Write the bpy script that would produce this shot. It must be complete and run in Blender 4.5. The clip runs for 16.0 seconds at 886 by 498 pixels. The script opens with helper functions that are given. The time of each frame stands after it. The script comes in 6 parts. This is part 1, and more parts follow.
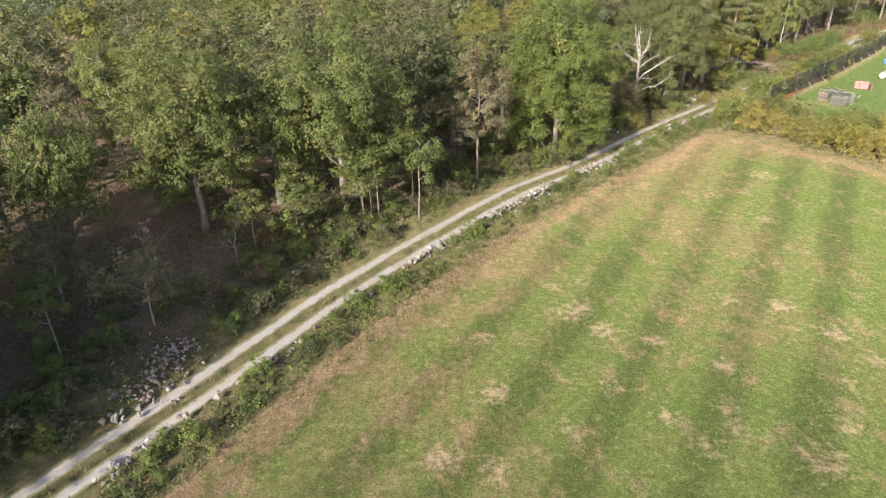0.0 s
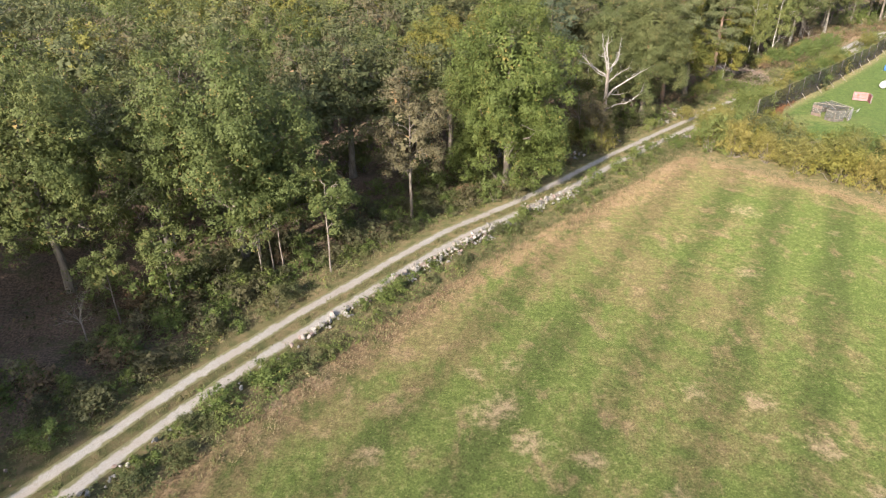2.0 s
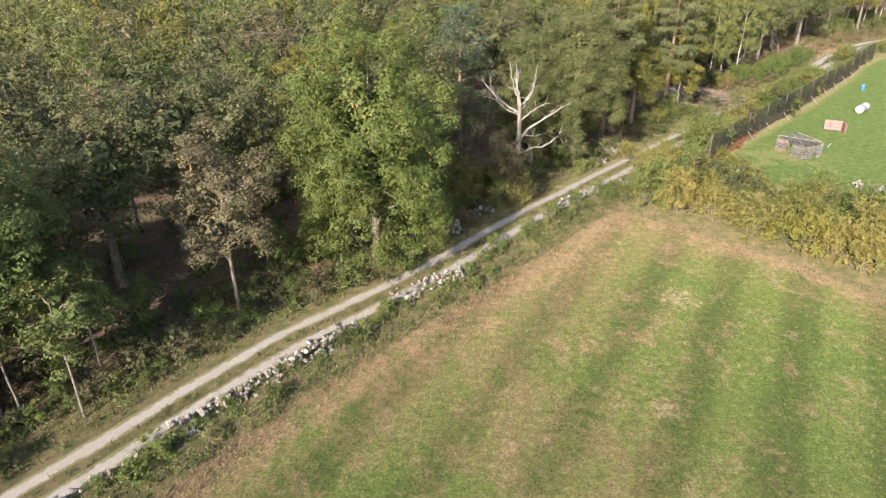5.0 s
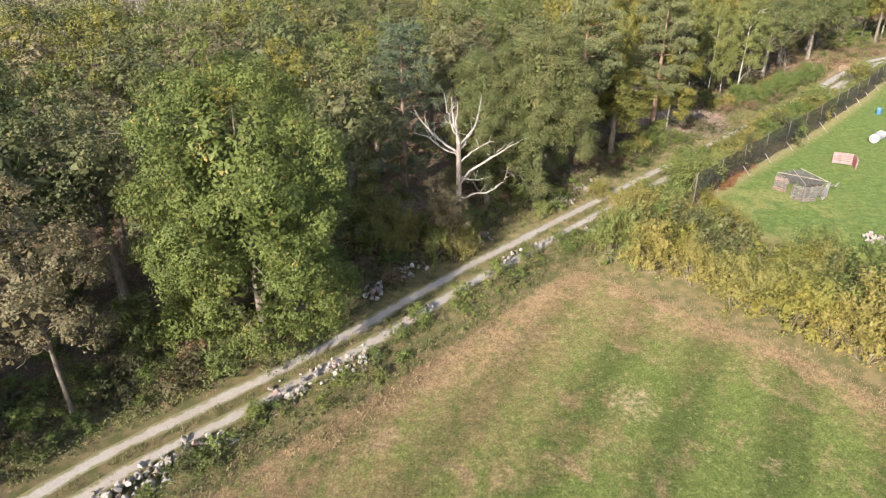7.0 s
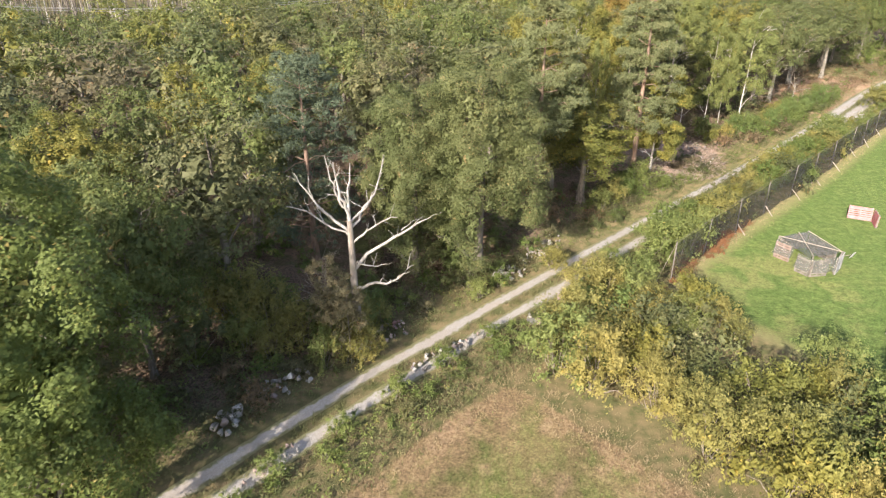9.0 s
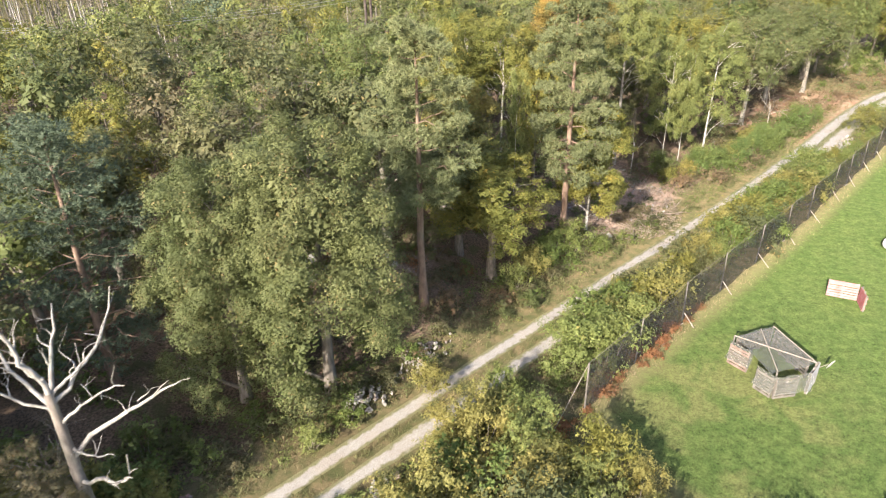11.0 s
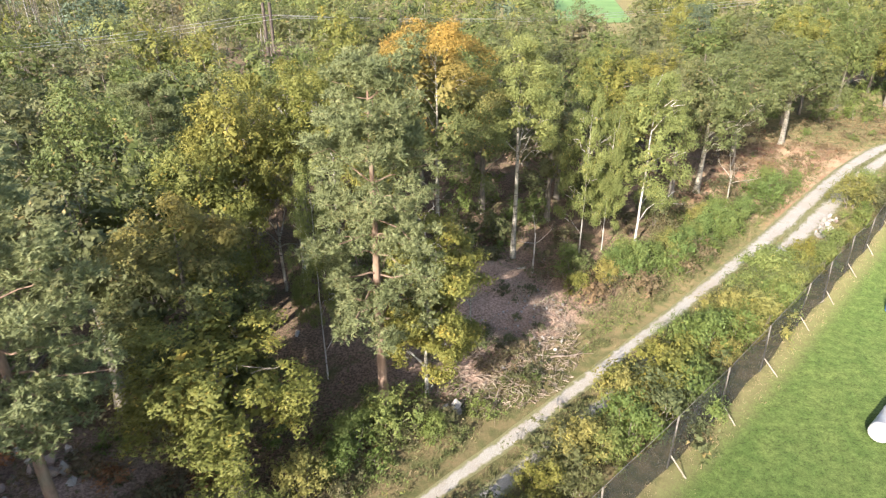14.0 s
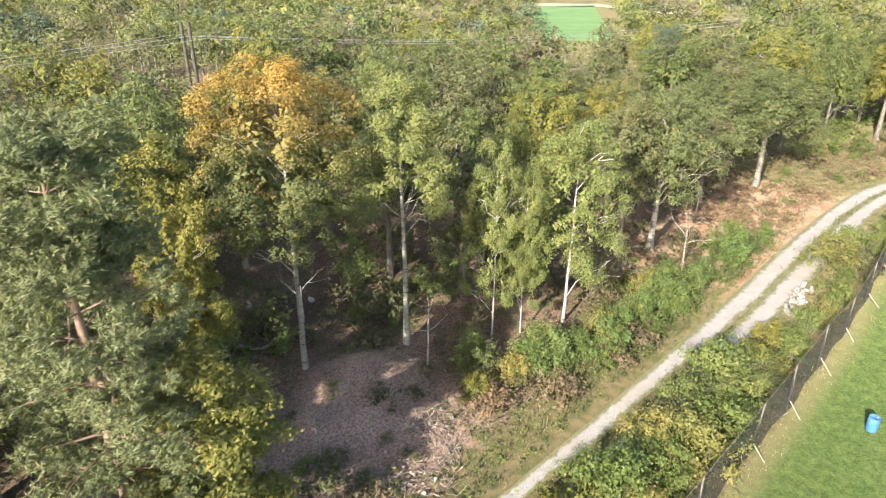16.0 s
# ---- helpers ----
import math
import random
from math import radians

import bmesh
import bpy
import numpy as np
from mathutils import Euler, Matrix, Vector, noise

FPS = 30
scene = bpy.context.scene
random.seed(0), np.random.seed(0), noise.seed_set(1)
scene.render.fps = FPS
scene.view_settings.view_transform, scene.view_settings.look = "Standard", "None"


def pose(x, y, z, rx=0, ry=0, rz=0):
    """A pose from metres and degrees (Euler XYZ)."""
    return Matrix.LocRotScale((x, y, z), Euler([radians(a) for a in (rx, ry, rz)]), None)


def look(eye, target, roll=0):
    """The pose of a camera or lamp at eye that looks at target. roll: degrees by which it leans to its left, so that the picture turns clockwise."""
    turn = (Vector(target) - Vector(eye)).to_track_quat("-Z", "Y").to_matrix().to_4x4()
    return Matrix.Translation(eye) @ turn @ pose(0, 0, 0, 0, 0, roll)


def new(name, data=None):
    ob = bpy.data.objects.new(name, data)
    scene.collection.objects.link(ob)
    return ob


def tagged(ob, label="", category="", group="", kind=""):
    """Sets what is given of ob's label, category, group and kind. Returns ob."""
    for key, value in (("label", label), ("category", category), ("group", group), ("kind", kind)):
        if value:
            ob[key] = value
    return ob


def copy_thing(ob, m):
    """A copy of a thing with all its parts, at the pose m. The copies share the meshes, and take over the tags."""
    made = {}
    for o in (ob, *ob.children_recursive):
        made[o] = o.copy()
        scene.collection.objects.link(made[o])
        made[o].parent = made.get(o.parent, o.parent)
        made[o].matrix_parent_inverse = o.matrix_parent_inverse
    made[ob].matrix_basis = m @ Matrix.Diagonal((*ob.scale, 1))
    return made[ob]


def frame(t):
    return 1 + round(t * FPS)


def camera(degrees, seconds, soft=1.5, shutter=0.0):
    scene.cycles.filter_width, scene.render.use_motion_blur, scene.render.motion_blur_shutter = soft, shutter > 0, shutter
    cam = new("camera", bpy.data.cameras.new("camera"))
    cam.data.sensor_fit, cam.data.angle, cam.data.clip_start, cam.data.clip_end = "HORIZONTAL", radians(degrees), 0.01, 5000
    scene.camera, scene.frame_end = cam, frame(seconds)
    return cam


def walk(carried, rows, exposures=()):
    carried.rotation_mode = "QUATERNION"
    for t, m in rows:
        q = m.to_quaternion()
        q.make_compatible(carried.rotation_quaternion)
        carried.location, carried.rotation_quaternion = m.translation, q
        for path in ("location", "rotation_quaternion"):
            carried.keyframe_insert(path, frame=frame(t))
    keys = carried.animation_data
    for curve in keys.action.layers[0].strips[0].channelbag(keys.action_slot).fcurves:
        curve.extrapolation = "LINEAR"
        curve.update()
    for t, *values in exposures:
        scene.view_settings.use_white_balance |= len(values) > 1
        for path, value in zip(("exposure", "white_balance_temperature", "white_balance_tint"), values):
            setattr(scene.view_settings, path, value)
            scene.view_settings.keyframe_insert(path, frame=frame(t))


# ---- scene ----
cam = camera(69.0, 16.0, soft=1.25, shutter=0.2)
PATH = [
    (0, (0.022, 0.052, 20.073), (0.028, 1.833, 19.164), -0.1),
    (0.5, (1.253, 2.142, 20.011), (1.261, 3.923, 19.102), -0.1),
    (1, (2.614, 4.45, 19.985), (2.621, 6.23, 19.074), -0.2),
    (1.5, (3.919, 6.63, 19.952), (3.921, 8.409, 19.037), -0.3),
    (2, (5.311, 8.935, 19.886), (5.318, 10.713, 18.97), -0.3),
    (2.5, (6.658, 11.085, 19.807), (6.668, 12.863, 18.892), -0.3),
    (3, (8.106, 13.431, 19.782), (8.123, 15.209, 18.866), -0.2),
    (3.5, (9.468, 15.592, 19.735), (9.494, 17.369, 18.818), -0.1),
    (4, (10.974, 17.804, 19.71), (11.008, 19.581, 18.793), -0.2),
    (4.5, (12.374, 19.816, 19.717), (12.416, 21.594, 18.802), -0.3),
    (4.7, (12.955, 20.619, 19.722), (13.0, 22.397, 18.808), -0.3),
    (6.8, (19.138, 29.414, 19.511), (19.148, 31.199, 18.61), -0.4),
    (7, (19.698, 30.358, 19.516), (19.7, 32.144, 18.616), -0.3),
    (7.5, (21.073, 32.842, 19.592), (21.062, 34.628, 18.693), -0.1),
    (8, (22.53, 35.613, 19.684), (22.503, 37.399, 18.785), -0.0),
    (8.2, (23.088, 36.729, 19.694), (23.059, 38.516, 18.796), 0.1),
    (10.3, (30.185, 49.089, 19.863), (30.158, 50.873, 18.96), -0.8),
    (10.5, (30.931, 50.278, 19.885), (30.908, 52.062, 18.982), -0.8),
    (11, (32.931, 53.285, 19.939), (32.912, 55.07, 19.037), -1.0),
    (11.5, (34.736, 56.122, 19.89), (34.714, 57.907, 18.989), -0.7),
    (12, (36.509, 59.063, 19.844), (36.483, 60.851, 18.947), -0.5),
    (12.5, (38.22, 61.821, 19.847), (38.194, 63.61, 18.952), -0.7),
    (13, (40.102, 64.796, 19.83), (40.079, 66.587, 18.939), -0.8),
    (13.5, (41.935, 67.435, 19.863), (41.911, 69.227, 18.976), -0.6),
    (14, (43.778, 70.058, 19.937), (43.752, 71.854, 19.055), -0.3),
    (14.5, (45.392, 72.462, 19.929), (45.361, 74.26, 19.055), -0.2),
    (15, (47.103, 74.927, 19.88), (47.071, 76.73, 19.015), -0.2),
    (15.5, (48.686, 77.097, 19.804), (48.653, 78.904, 18.947), -0.2),
    (16, (50.313, 79.29, 19.775), (50.286, 81.101, 18.927), 0.0),
]
walk(cam, [(t, look(eye, target, roll)) for t, eye, target, roll in PATH],
     exposures=[(0.0, 0.95, 6520, 15), (7.0, 1.0, 6550, 16), (10.5, 1.34, 6550, 15), (16.0, 1.44, 6450, 12)])

# ---- world, sun and exposure ----
SUN_AZ, SUN_EL = 210.0, 26.0
world = bpy.data.worlds.new("sky")
scene.world = world
world.use_nodes = True
_sky = world.node_tree.nodes.new("ShaderNodeTexSky")
_sky.sky_type, _sky.sun_disc = "NISHITA", False
_sky.sun_elevation, _sky.sun_rotation = radians(SUN_EL), radians(SUN_AZ)
_sky.air_density, _sky.dust_density = 1.0, 2.0
world.node_tree.links.new(_sky.outputs[0], world.node_tree.nodes["Background"].inputs[0])
world.node_tree.nodes["Background"].inputs[1].default_value = 0.15
sun = new("sun", bpy.data.lights.new("sun", "SUN"))
sun.data.energy, sun.data.angle, sun.data.color = 5.0, radians(0.6), (1.0, 0.93, 0.82)
_d = Vector((math.sin(radians(SUN_AZ)) * math.cos(radians(SUN_EL)), math.cos(radians(SUN_AZ)) * math.cos(radians(SUN_EL)), math.sin(radians(SUN_EL))))
sun.matrix_world = look(_d * 100, (0, 0, 0))


# ---- materials ----
def nodes_of(name):
    m = bpy.data.materials.new(name)
    m.use_nodes = True
    t = m.node_tree
    return m, t, t.nodes["Principled BSDF"], t.nodes["Material Output"]


def nd(t, kind, ins=None, **props):
    n = t.nodes.new(kind)
    for k, v in props.items():
        setattr(n, k, v)
    for k, v in (ins or {}).items():
        s = n.inputs[k]
        if isinstance(v, bpy.types.NodeSocket):
            t.links.new(v, s)
        else:
            s.default_value = v
    return n


def col(c):
    return (c[0], c[1], c[2], 1.0)


def math_(t, op, a, b=0.0, c=0.0, clamp=False):
    n = nd(t, "ShaderNodeMath", {0: a, 1: b, 2: c}, operation=op)
    n.use_clamp = clamp
    return n.outputs[0]


def mix(t, f, a, b, blend="MIX"):
    n = nd(t, "ShaderNodeMix", {0: f}, data_type="RGBA", blend_type=blend)
    for k, v in ((6, a), (7, b)):
        if isinstance(v, bpy.types.NodeSocket):
            t.links.new(v, n.inputs[k])
        else:
            n.inputs[k].default_value = col(v)
    return n.outputs[2]


def noise_(t, vec, scale, detail=4.0, rough=0.55, dist=0.0):
    return nd(t, "ShaderNodeTexNoise", {"Vector": vec, "Scale": scale, "Detail": detail, "Roughness": rough, "Distortion": dist}).outputs[0]


def ramp(t, f, a, b):
    """0 below a, 1 above b, smooth between."""
    n = nd(t, "ShaderNodeMapRange", {0: f, 1: a, 2: b, 3: 0.0, 4: 1.0}, interpolation_type="SMOOTHSTEP")
    return n.outputs[0]


def place_(t):
    return nd(t, "ShaderNodeNewGeometry").outputs["Position"]


def bump(t, bsdf, height, strength, dist):
    b = nd(t, "ShaderNodeBump", {"Height": height, "Strength": strength, "Distance": dist})
    t.links.new(b.outputs[0], bsdf.inputs["Normal"])


def leaf_material(name, a, b, c, spread=0.5, through_=0.22, rough=0.62, turned=None):
    """Leaves: a and b vary leaf by leaf and tree by tree, c is the odd turned leaf."""
    m, t, p, out = nodes_of(name)
    isl = nd(t, "ShaderNodeNewGeometry").outputs["Random Per Island"]
    ob = nd(t, "ShaderNodeObjectInfo")
    big = noise_(t, nd(t, "ShaderNodeTexCoord").outputs["Object"], 0.55, 3.0)
    wide_ = noise_(t, place_(t), 0.17, 2.0)
    f = math_(t, "ADD", math_(t, "MULTIPLY", ob.outputs["Random"], spread), math_(t, "MULTIPLY", math_(t, "SUBTRACT", big, 0.5), 1.1))
    f = math_(t, "ADD", f, math_(t, "MULTIPLY", math_(t, "SUBTRACT", wide_, 0.5), 1.5))
    f = math_(t, "ADD", f, math_(t, "MULTIPLY", math_(t, "SUBTRACT", isl, 0.3), 0.22), clamp=True)
    if turned:
        z = nd(t, "ShaderNodeSeparateXYZ", {0: nd(t, "ShaderNodeTexCoord").outputs["Object"]}).outputs[2]
        f = math_(t, "MULTIPLY_ADD", math_(t, "SUBTRACT", z, turned), 0.22, math_(t, "MULTIPLY", f, 0.5), clamp=True)
    base = mix(t, f, a, b)
    odd = ramp(t, math_(t, "ADD", isl, math_(t, "MULTIPLY", big, 0.9)), 1.40, 1.52)
    base = mix(t, odd, base, c)
    base = mix(t, 0.04, base, (0.155, 0.14, 0.115))
    val = math_(t, "ADD", 0.91, math_(t, "MULTIPLY", isl, 0.2))
    base = mix(t, 1.0, base, nd(t, "ShaderNodeCombineColor", {0: val, 1: val, 2: val}).outputs[0], "MULTIPLY")
    t.links.new(base, p.inputs["Base Color"])
    p.inputs["Roughness"].default_value = rough
    p.inputs["Specular IOR Level"].default_value = 0.22
    tr = nd(t, "ShaderNodeBsdfTranslucent", {"Color": mix(t, 0.35, base, (0.23, 0.235, 0.07))})
    mx = nd(t, "ShaderNodeMixShader", {0: through_, 1: p.outputs[0], 2: tr.outputs[0]})
    t.links.new(mx.outputs[0], out.inputs["Surface"])
    return m


def bark_material(name, a, b, scale=6.0, stretch=0.25, marks=None):
    m, t, p, out = nodes_of(name)
    o = nd(t, "ShaderNodeTexCoord").outputs["Object"]
    mp = nd(t, "ShaderNodeMapping", {"Vector": o, "Scale": (1.0, 1.0, stretch)}).outputs[0]
    f = noise_(t, mp, scale, 6.0, 0.65)
    g = noise_(t, o, 0.7, 3.0)
    c = mix(t, ramp(t, f, 0.35, 0.65), a, b)
    c = mix(t, math_(t, "MULTIPLY", ramp(t, g, 0.5, 0.7), 0.45), c, (0.16, 0.17, 0.11))
    if marks:
        mk = nd(t, "ShaderNodeMapping", {"Vector": o, "Scale": (1.0, 1.0, 5.0)}).outputs[0]
        c = mix(t, ramp(t, noise_(t, mk, 2.2, 3.0, 0.6), 0.56, 0.62), c, marks)
    t.links.new(c, p.inputs["Base Color"])
    p.inputs["Roughness"].default_value = 0.9
    bump(t, p, f, 0.6, 0.03)
    return m


def plain_material(name, a, b, scale=3.0, rough=0.7, metal=0.0, dirt=None):
    m, t, p, out = nodes_of(name)
    o = nd(t, "ShaderNodeTexCoord").outputs["Object"]
    f = noise_(t, o, scale, 6.0, 0.6)
    c = mix(t, ramp(t, f, 0.35, 0.68), a, b)
    if dirt:
        c = mix(t, ramp(t, noise_(t, o, scale * 0.4, 5.0, 0.7), 0.52, 0.72), c, dirt)
    t.links.new(c, p.inputs["Base Color"])
    p.inputs["Roughness"].default_value = rough
    p.inputs["Metallic"].default_value = metal
    bump(t, p, noise_(t, o, scale * 6, 4.0), 0.3, 0.02)
    return m


def stone_material(name, a, b, c):
    m, t, p, out = nodes_of(name)
    ob = nd(t, "ShaderNodeObjectInfo").outputs["Random"]
    isl = nd(t, "ShaderNodeNewGeometry").outputs["Random Per Island"]
    q = place_(t)
    f = math_(t, "FRACT", math_(t, "ADD", ob, isl))
    base = mix(t, ramp(t, f, 0.1, 0.9), a, b)
    base = mix(t, ramp(t, math_(t, "FRACT", math_(t, "MULTIPLY", f, 7.3)), 0.72, 0.8), base, c)
    base = mix(t, ramp(t, noise_(t, q, 3.0, 5.0, 0.65), 0.53, 0.66), base, (0.13, 0.135, 0.11))
    base = mix(t, ramp(t, noise_(t, q, 14.0, 4.0), 0.6, 0.72), base, (0.46, 0.44, 0.40))
    t.links.new(base, p.inputs["Base Color"])
    p.inputs["Roughness"].default_value = 0.88
    bump(t, p, noise_(t, q, 11.0, 5.0), 0.7, 0.04)
    return m


LEAF = {
    "oak": leaf_material("oak_leaf", (0.097, 0.126, 0.036), (0.154, 0.168, 0.052), (0.24, 0.17, 0.06)),
    "bright": leaf_material("bright_oak_leaf", (0.098, 0.132, 0.030), (0.148, 0.168, 0.042), (0.25, 0.20, 0.06), 0.3),
    "olive": leaf_material("olive_leaf", (0.090, 0.106, 0.042), (0.148, 0.143, 0.062), (0.24, 0.18, 0.07), 0.6),
    "pale": leaf_material("pale_oak_leaf", (0.100, 0.122, 0.042), (0.152, 0.158, 0.060), (0.25, 0.19, 0.08), 0.3),
    "dry": leaf_material("withering_leaf", (0.135, 0.122, 0.066), (0.20, 0.168, 0.092), (0.25, 0.15, 0.07), 0.5),
    "yellow": leaf_material("yellowing_leaf", (0.145, 0.155, 0.036), (0.255, 0.222, 0.046), (0.34, 0.25, 0.05), 0.4, 0.26),
    "orange": leaf_material("orange_leaf", (0.118, 0.135, 0.045), (0.37, 0.23, 0.05), (0.36, 0.21, 0.06), 0.3, 0.26, turned=11.2),
    "golden": leaf_material("golden_leaf", (0.088, 0.100, 0.036), (0.33, 0.25, 0.055), (0.30, 0.20, 0.06), 0.3, 0.24, turned=9.0),
    "birch": leaf_material("birch_leaf", (0.172, 0.200, 0.062), (0.248, 0.256, 0.082), (0.34, 0.29, 0.08), 0.3, 0.28),
    "needle": leaf_material("pine_needle", (0.155, 0.180, 0.080), (0.225, 0.240, 0.110), (0.22, 0.20, 0.09), 0.3, 0.25, 0.6),
    "blue": leaf_material("bluish_pine_needle", (0.082, 0.115, 0.070), (0.130, 0.158, 0.095), (0.16, 0.16, 0.08), 0.3, 0.12, 0.6),
    "shrub": leaf_material("shrub_leaf", (0.105, 0.148, 0.036), (0.180, 0.205, 0.055), (0.25, 0.21, 0.06), 0.5, 0.22),
    "hedge": leaf_material("hedge_leaf", (0.195, 0.195, 0.058), (0.330, 0.275, 0.080), (0.38, 0.29, 0.07), 0.6, 0.28),
    "bush": leaf_material("light_bush_leaf", (0.145, 0.185, 0.052), (0.235, 0.245, 0.075), (0.30, 0.25, 0.07), 0.4, 0.25),
    "fresh": leaf_material("fresh_shoot_leaf", (0.115, 0.170, 0.048), (0.185, 0.225, 0.068), (0.26, 0.24, 0.07), 0.5, 0.26),
    "rust": leaf_material("rusty_bracken", (0.16, 0.125, 0.07), (0.23, 0.145, 0.08), (0.27, 0.12, 0.06), 0.6, 0.2),
    "ember": leaf_material("orange_bracken", (0.20, 0.105, 0.05), (0.33, 0.125, 0.05), (0.25, 0.16, 0.08), 0.3, 0.2),
    "weed": leaf_material("verge_weed", (0.090, 0.110, 0.038), (0.175, 0.158, 0.070), (0.27, 0.22, 0.11), 0.4, 0.25),
    "straw": leaf_material("dry_grass", (0.27, 0.21, 0.12), (0.38, 0.30, 0.17), (0.22, 0.21, 0.08), 0.3, 0.2),
    "turf": leaf_material("mown_grass", (0.100, 0.158, 0.030), (0.19, 0.21, 0.062), (0.31, 0.26, 0.13), 0.3, 0.2),
    "litter": leaf_material("undergrowth", (0.075, 0.08, 0.035), (0.15, 0.125, 0.065), (0.24, 0.15, 0.07), 0.5, 0.15),
}
BARK = {
    "oak": bark_material("oak_bark", (0.10, 0.085, 0.065), (0.22, 0.19, 0.155)),
    "birch": bark_material("birch_bark", (0.36, 0.335, 0.30), (0.50, 0.475, 0.43), 3.0, 1.0, (0.07, 0.06, 0.05)),
    "aspen": bark_material("aspen_bark", (0.22, 0.20, 0.16), (0.36, 0.33, 0.27), 3.0, 0.8, (0.09, 0.08, 0.06)),
    "pine": bark_material("pine_bark", (0.165, 0.11, 0.078), (0.28, 0.19, 0.135), 5.0, 0.3),
    "dead": bark_material("bleached_deadwood", (0.22, 0.20, 0.178), (0.40, 0.375, 0.335), 4.0, 0.2),
    "stick": bark_material("bleached_stick", (0.17, 0.13, 0.10), (0.31, 0.245, 0.19), 4.0, 0.3),
    "twig": bark_material("grey_twig", (0.17, 0.14, 0.115), (0.30, 0.26, 0.22), 4.0, 0.3),
}
STONE = stone_material("field_stone", (0.21, 0.195, 0.175), (0.38, 0.355, 0.32), (0.27, 0.20, 0.17))
GRANITE_RED = stone_material("reddish_rubble", (0.19, 0.15, 0.145), (0.33, 0.265, 0.255), (0.26, 0.15, 0.14))


# ---- plan: the track, field edge, hedge and fence ----
def smooth_line(pts, step=0.5):
    """A rounded line through a few plan points, at even steps."""
    p = [Vector((*q, 0.0)) for q in pts]
    p = [p[0] * 2 - p[1]] + p + [p[-1] * 2 - p[-2]]
    dense = []
    for i in range(1, len(p) - 2):
        for k in range(12):
            u = k / 12
            a, b, c, d = p[i - 1], p[i], p[i + 1], p[i + 2]
            dense.append(0.5 * ((2 * b) + (c - a) * u + (2 * a - 5 * b + 4 * c - d) * u * u + (3 * b - a - 3 * c + d) * u ** 3))
    dense.append(p[-2])
    q = np.array([(v.x, v.y) for v in dense])
    s = np.concatenate([[0], np.cumsum(np.hypot(*np.diff(q, axis=0).T))])
    u = np.arange(0, s[-1], step)
    return np.stack([np.interp(u, s, q[:, 0]), np.interp(u, s, q[:, 1])], 1)


TRACK = smooth_line([(-40, -20), (-24, 6.5), (-16.2, 18.6), (-11, 27), (-6.3, 34.7), (0.9, 44.3), (5.6, 50.1), (10.6, 54.9), (14.4, 58.8), (20.4, 65.5), (28.7, 74.1),
                     (39.2, 84.7), (48.4, 93.8), (58.3, 103.9), (67.5, 113.4), (75, 121.7), (82, 129), (88.5, 134.6), (98, 139.5), (118, 146), (160, 156), (240, 170)])
TRACK_DIR = np.gradient(TRACK, axis=0)
TRACK_DIR /= np.hypot(*TRACK_DIR.T)[:, None]


def beside(u, s):
    """The plan place u metres along the track's left wheel line and s metres to its right."""
    i = np.clip(np.asarray(u, float) / 0.5, 0, len(TRACK) - 1.001)
    k = i.astype(int)
    w = (i - k)[..., None]
    c = TRACK[k] * (1 - w) + TRACK[k + 1] * w
    d = TRACK_DIR[k] * (1 - w) + TRACK_DIR[k + 1] * w
    return c + np.stack([d[..., 1], -d[..., 0]], -1) * np.asarray(s, float)[..., None]


def along(x, y):
    """u and s of a plan place."""
    d = np.hypot(TRACK[:, 0] - x, TRACK[:, 1] - y)
    k = int(d.argmin())
    v = np.array([x, y]) - TRACK[k]
    return k * 0.5 + float(v @ TRACK_DIR[k]), float(v[0] * TRACK_DIR[k][1] - v[1] * TRACK_DIR[k][0])


def side_of_line(X, Y, line):
    """Signed distance in metres from a line, positive to its right."""
    best = np.full(X.shape, 1e9)
    sign = np.zeros(X.shape)
    for a, b in zip(line[:-1], line[1:]):
        d = b - a
        ln = d @ d
        u = np.clip(((X - a[0]) * d[0] + (Y - a[1]) * d[1]) / ln, 0, 1)
        dx, dy = X - a[0] - u * d[0], Y - a[1] - u * d[1]
        r = np.hypot(dx, dy)
        m = r < best
        best = np.where(m, r, best)
        sign = np.where(m, np.sign(dx * d[1] - dy * d[0]), sign)
    return best * sign


FIELD_EDGE = smooth_line([(-34, -22), (-16, 8.5), (-10.7, 18.4), (-7.5, 24.2), (-5.0, 28.6), (-1.4, 33.7), (2.7, 39.4), (9.9, 47.3), (17.9, 55.6), (25.5, 63.6), (28.3, 66.0)], 1.0)
HEDGE_EDGE = smooth_line([(28.3, 66.3), (33.1, 61.5), (37.4, 57.0), (39.9, 53.2), (48, 43), (62, 26), (110, -30)], 1.0)
LAWN_EDGE = smooth_line([(39.0, 75.6), (40.8, 72.0), (44.8, 66.0), (47.5, 62), (56, 50), (72, 32), (120, -25)], 1.0)
FENCE = smooth_line([(37.6, 74.8), (39.2, 76.4), (45.7, 83.2), (52.8, 90.1), (59.3, 96.6), (66.0, 103.7), (72.1, 110.2), (78.7, 117.9), (88, 126)], 1.0)


def rise(x, y):
    """Height of the rocky knoll inside the wood."""
    return 2.1 * math.exp(-(((x - 26.2) / 5.2) ** 2 + ((y - 87.6) / 4.2) ** 2))


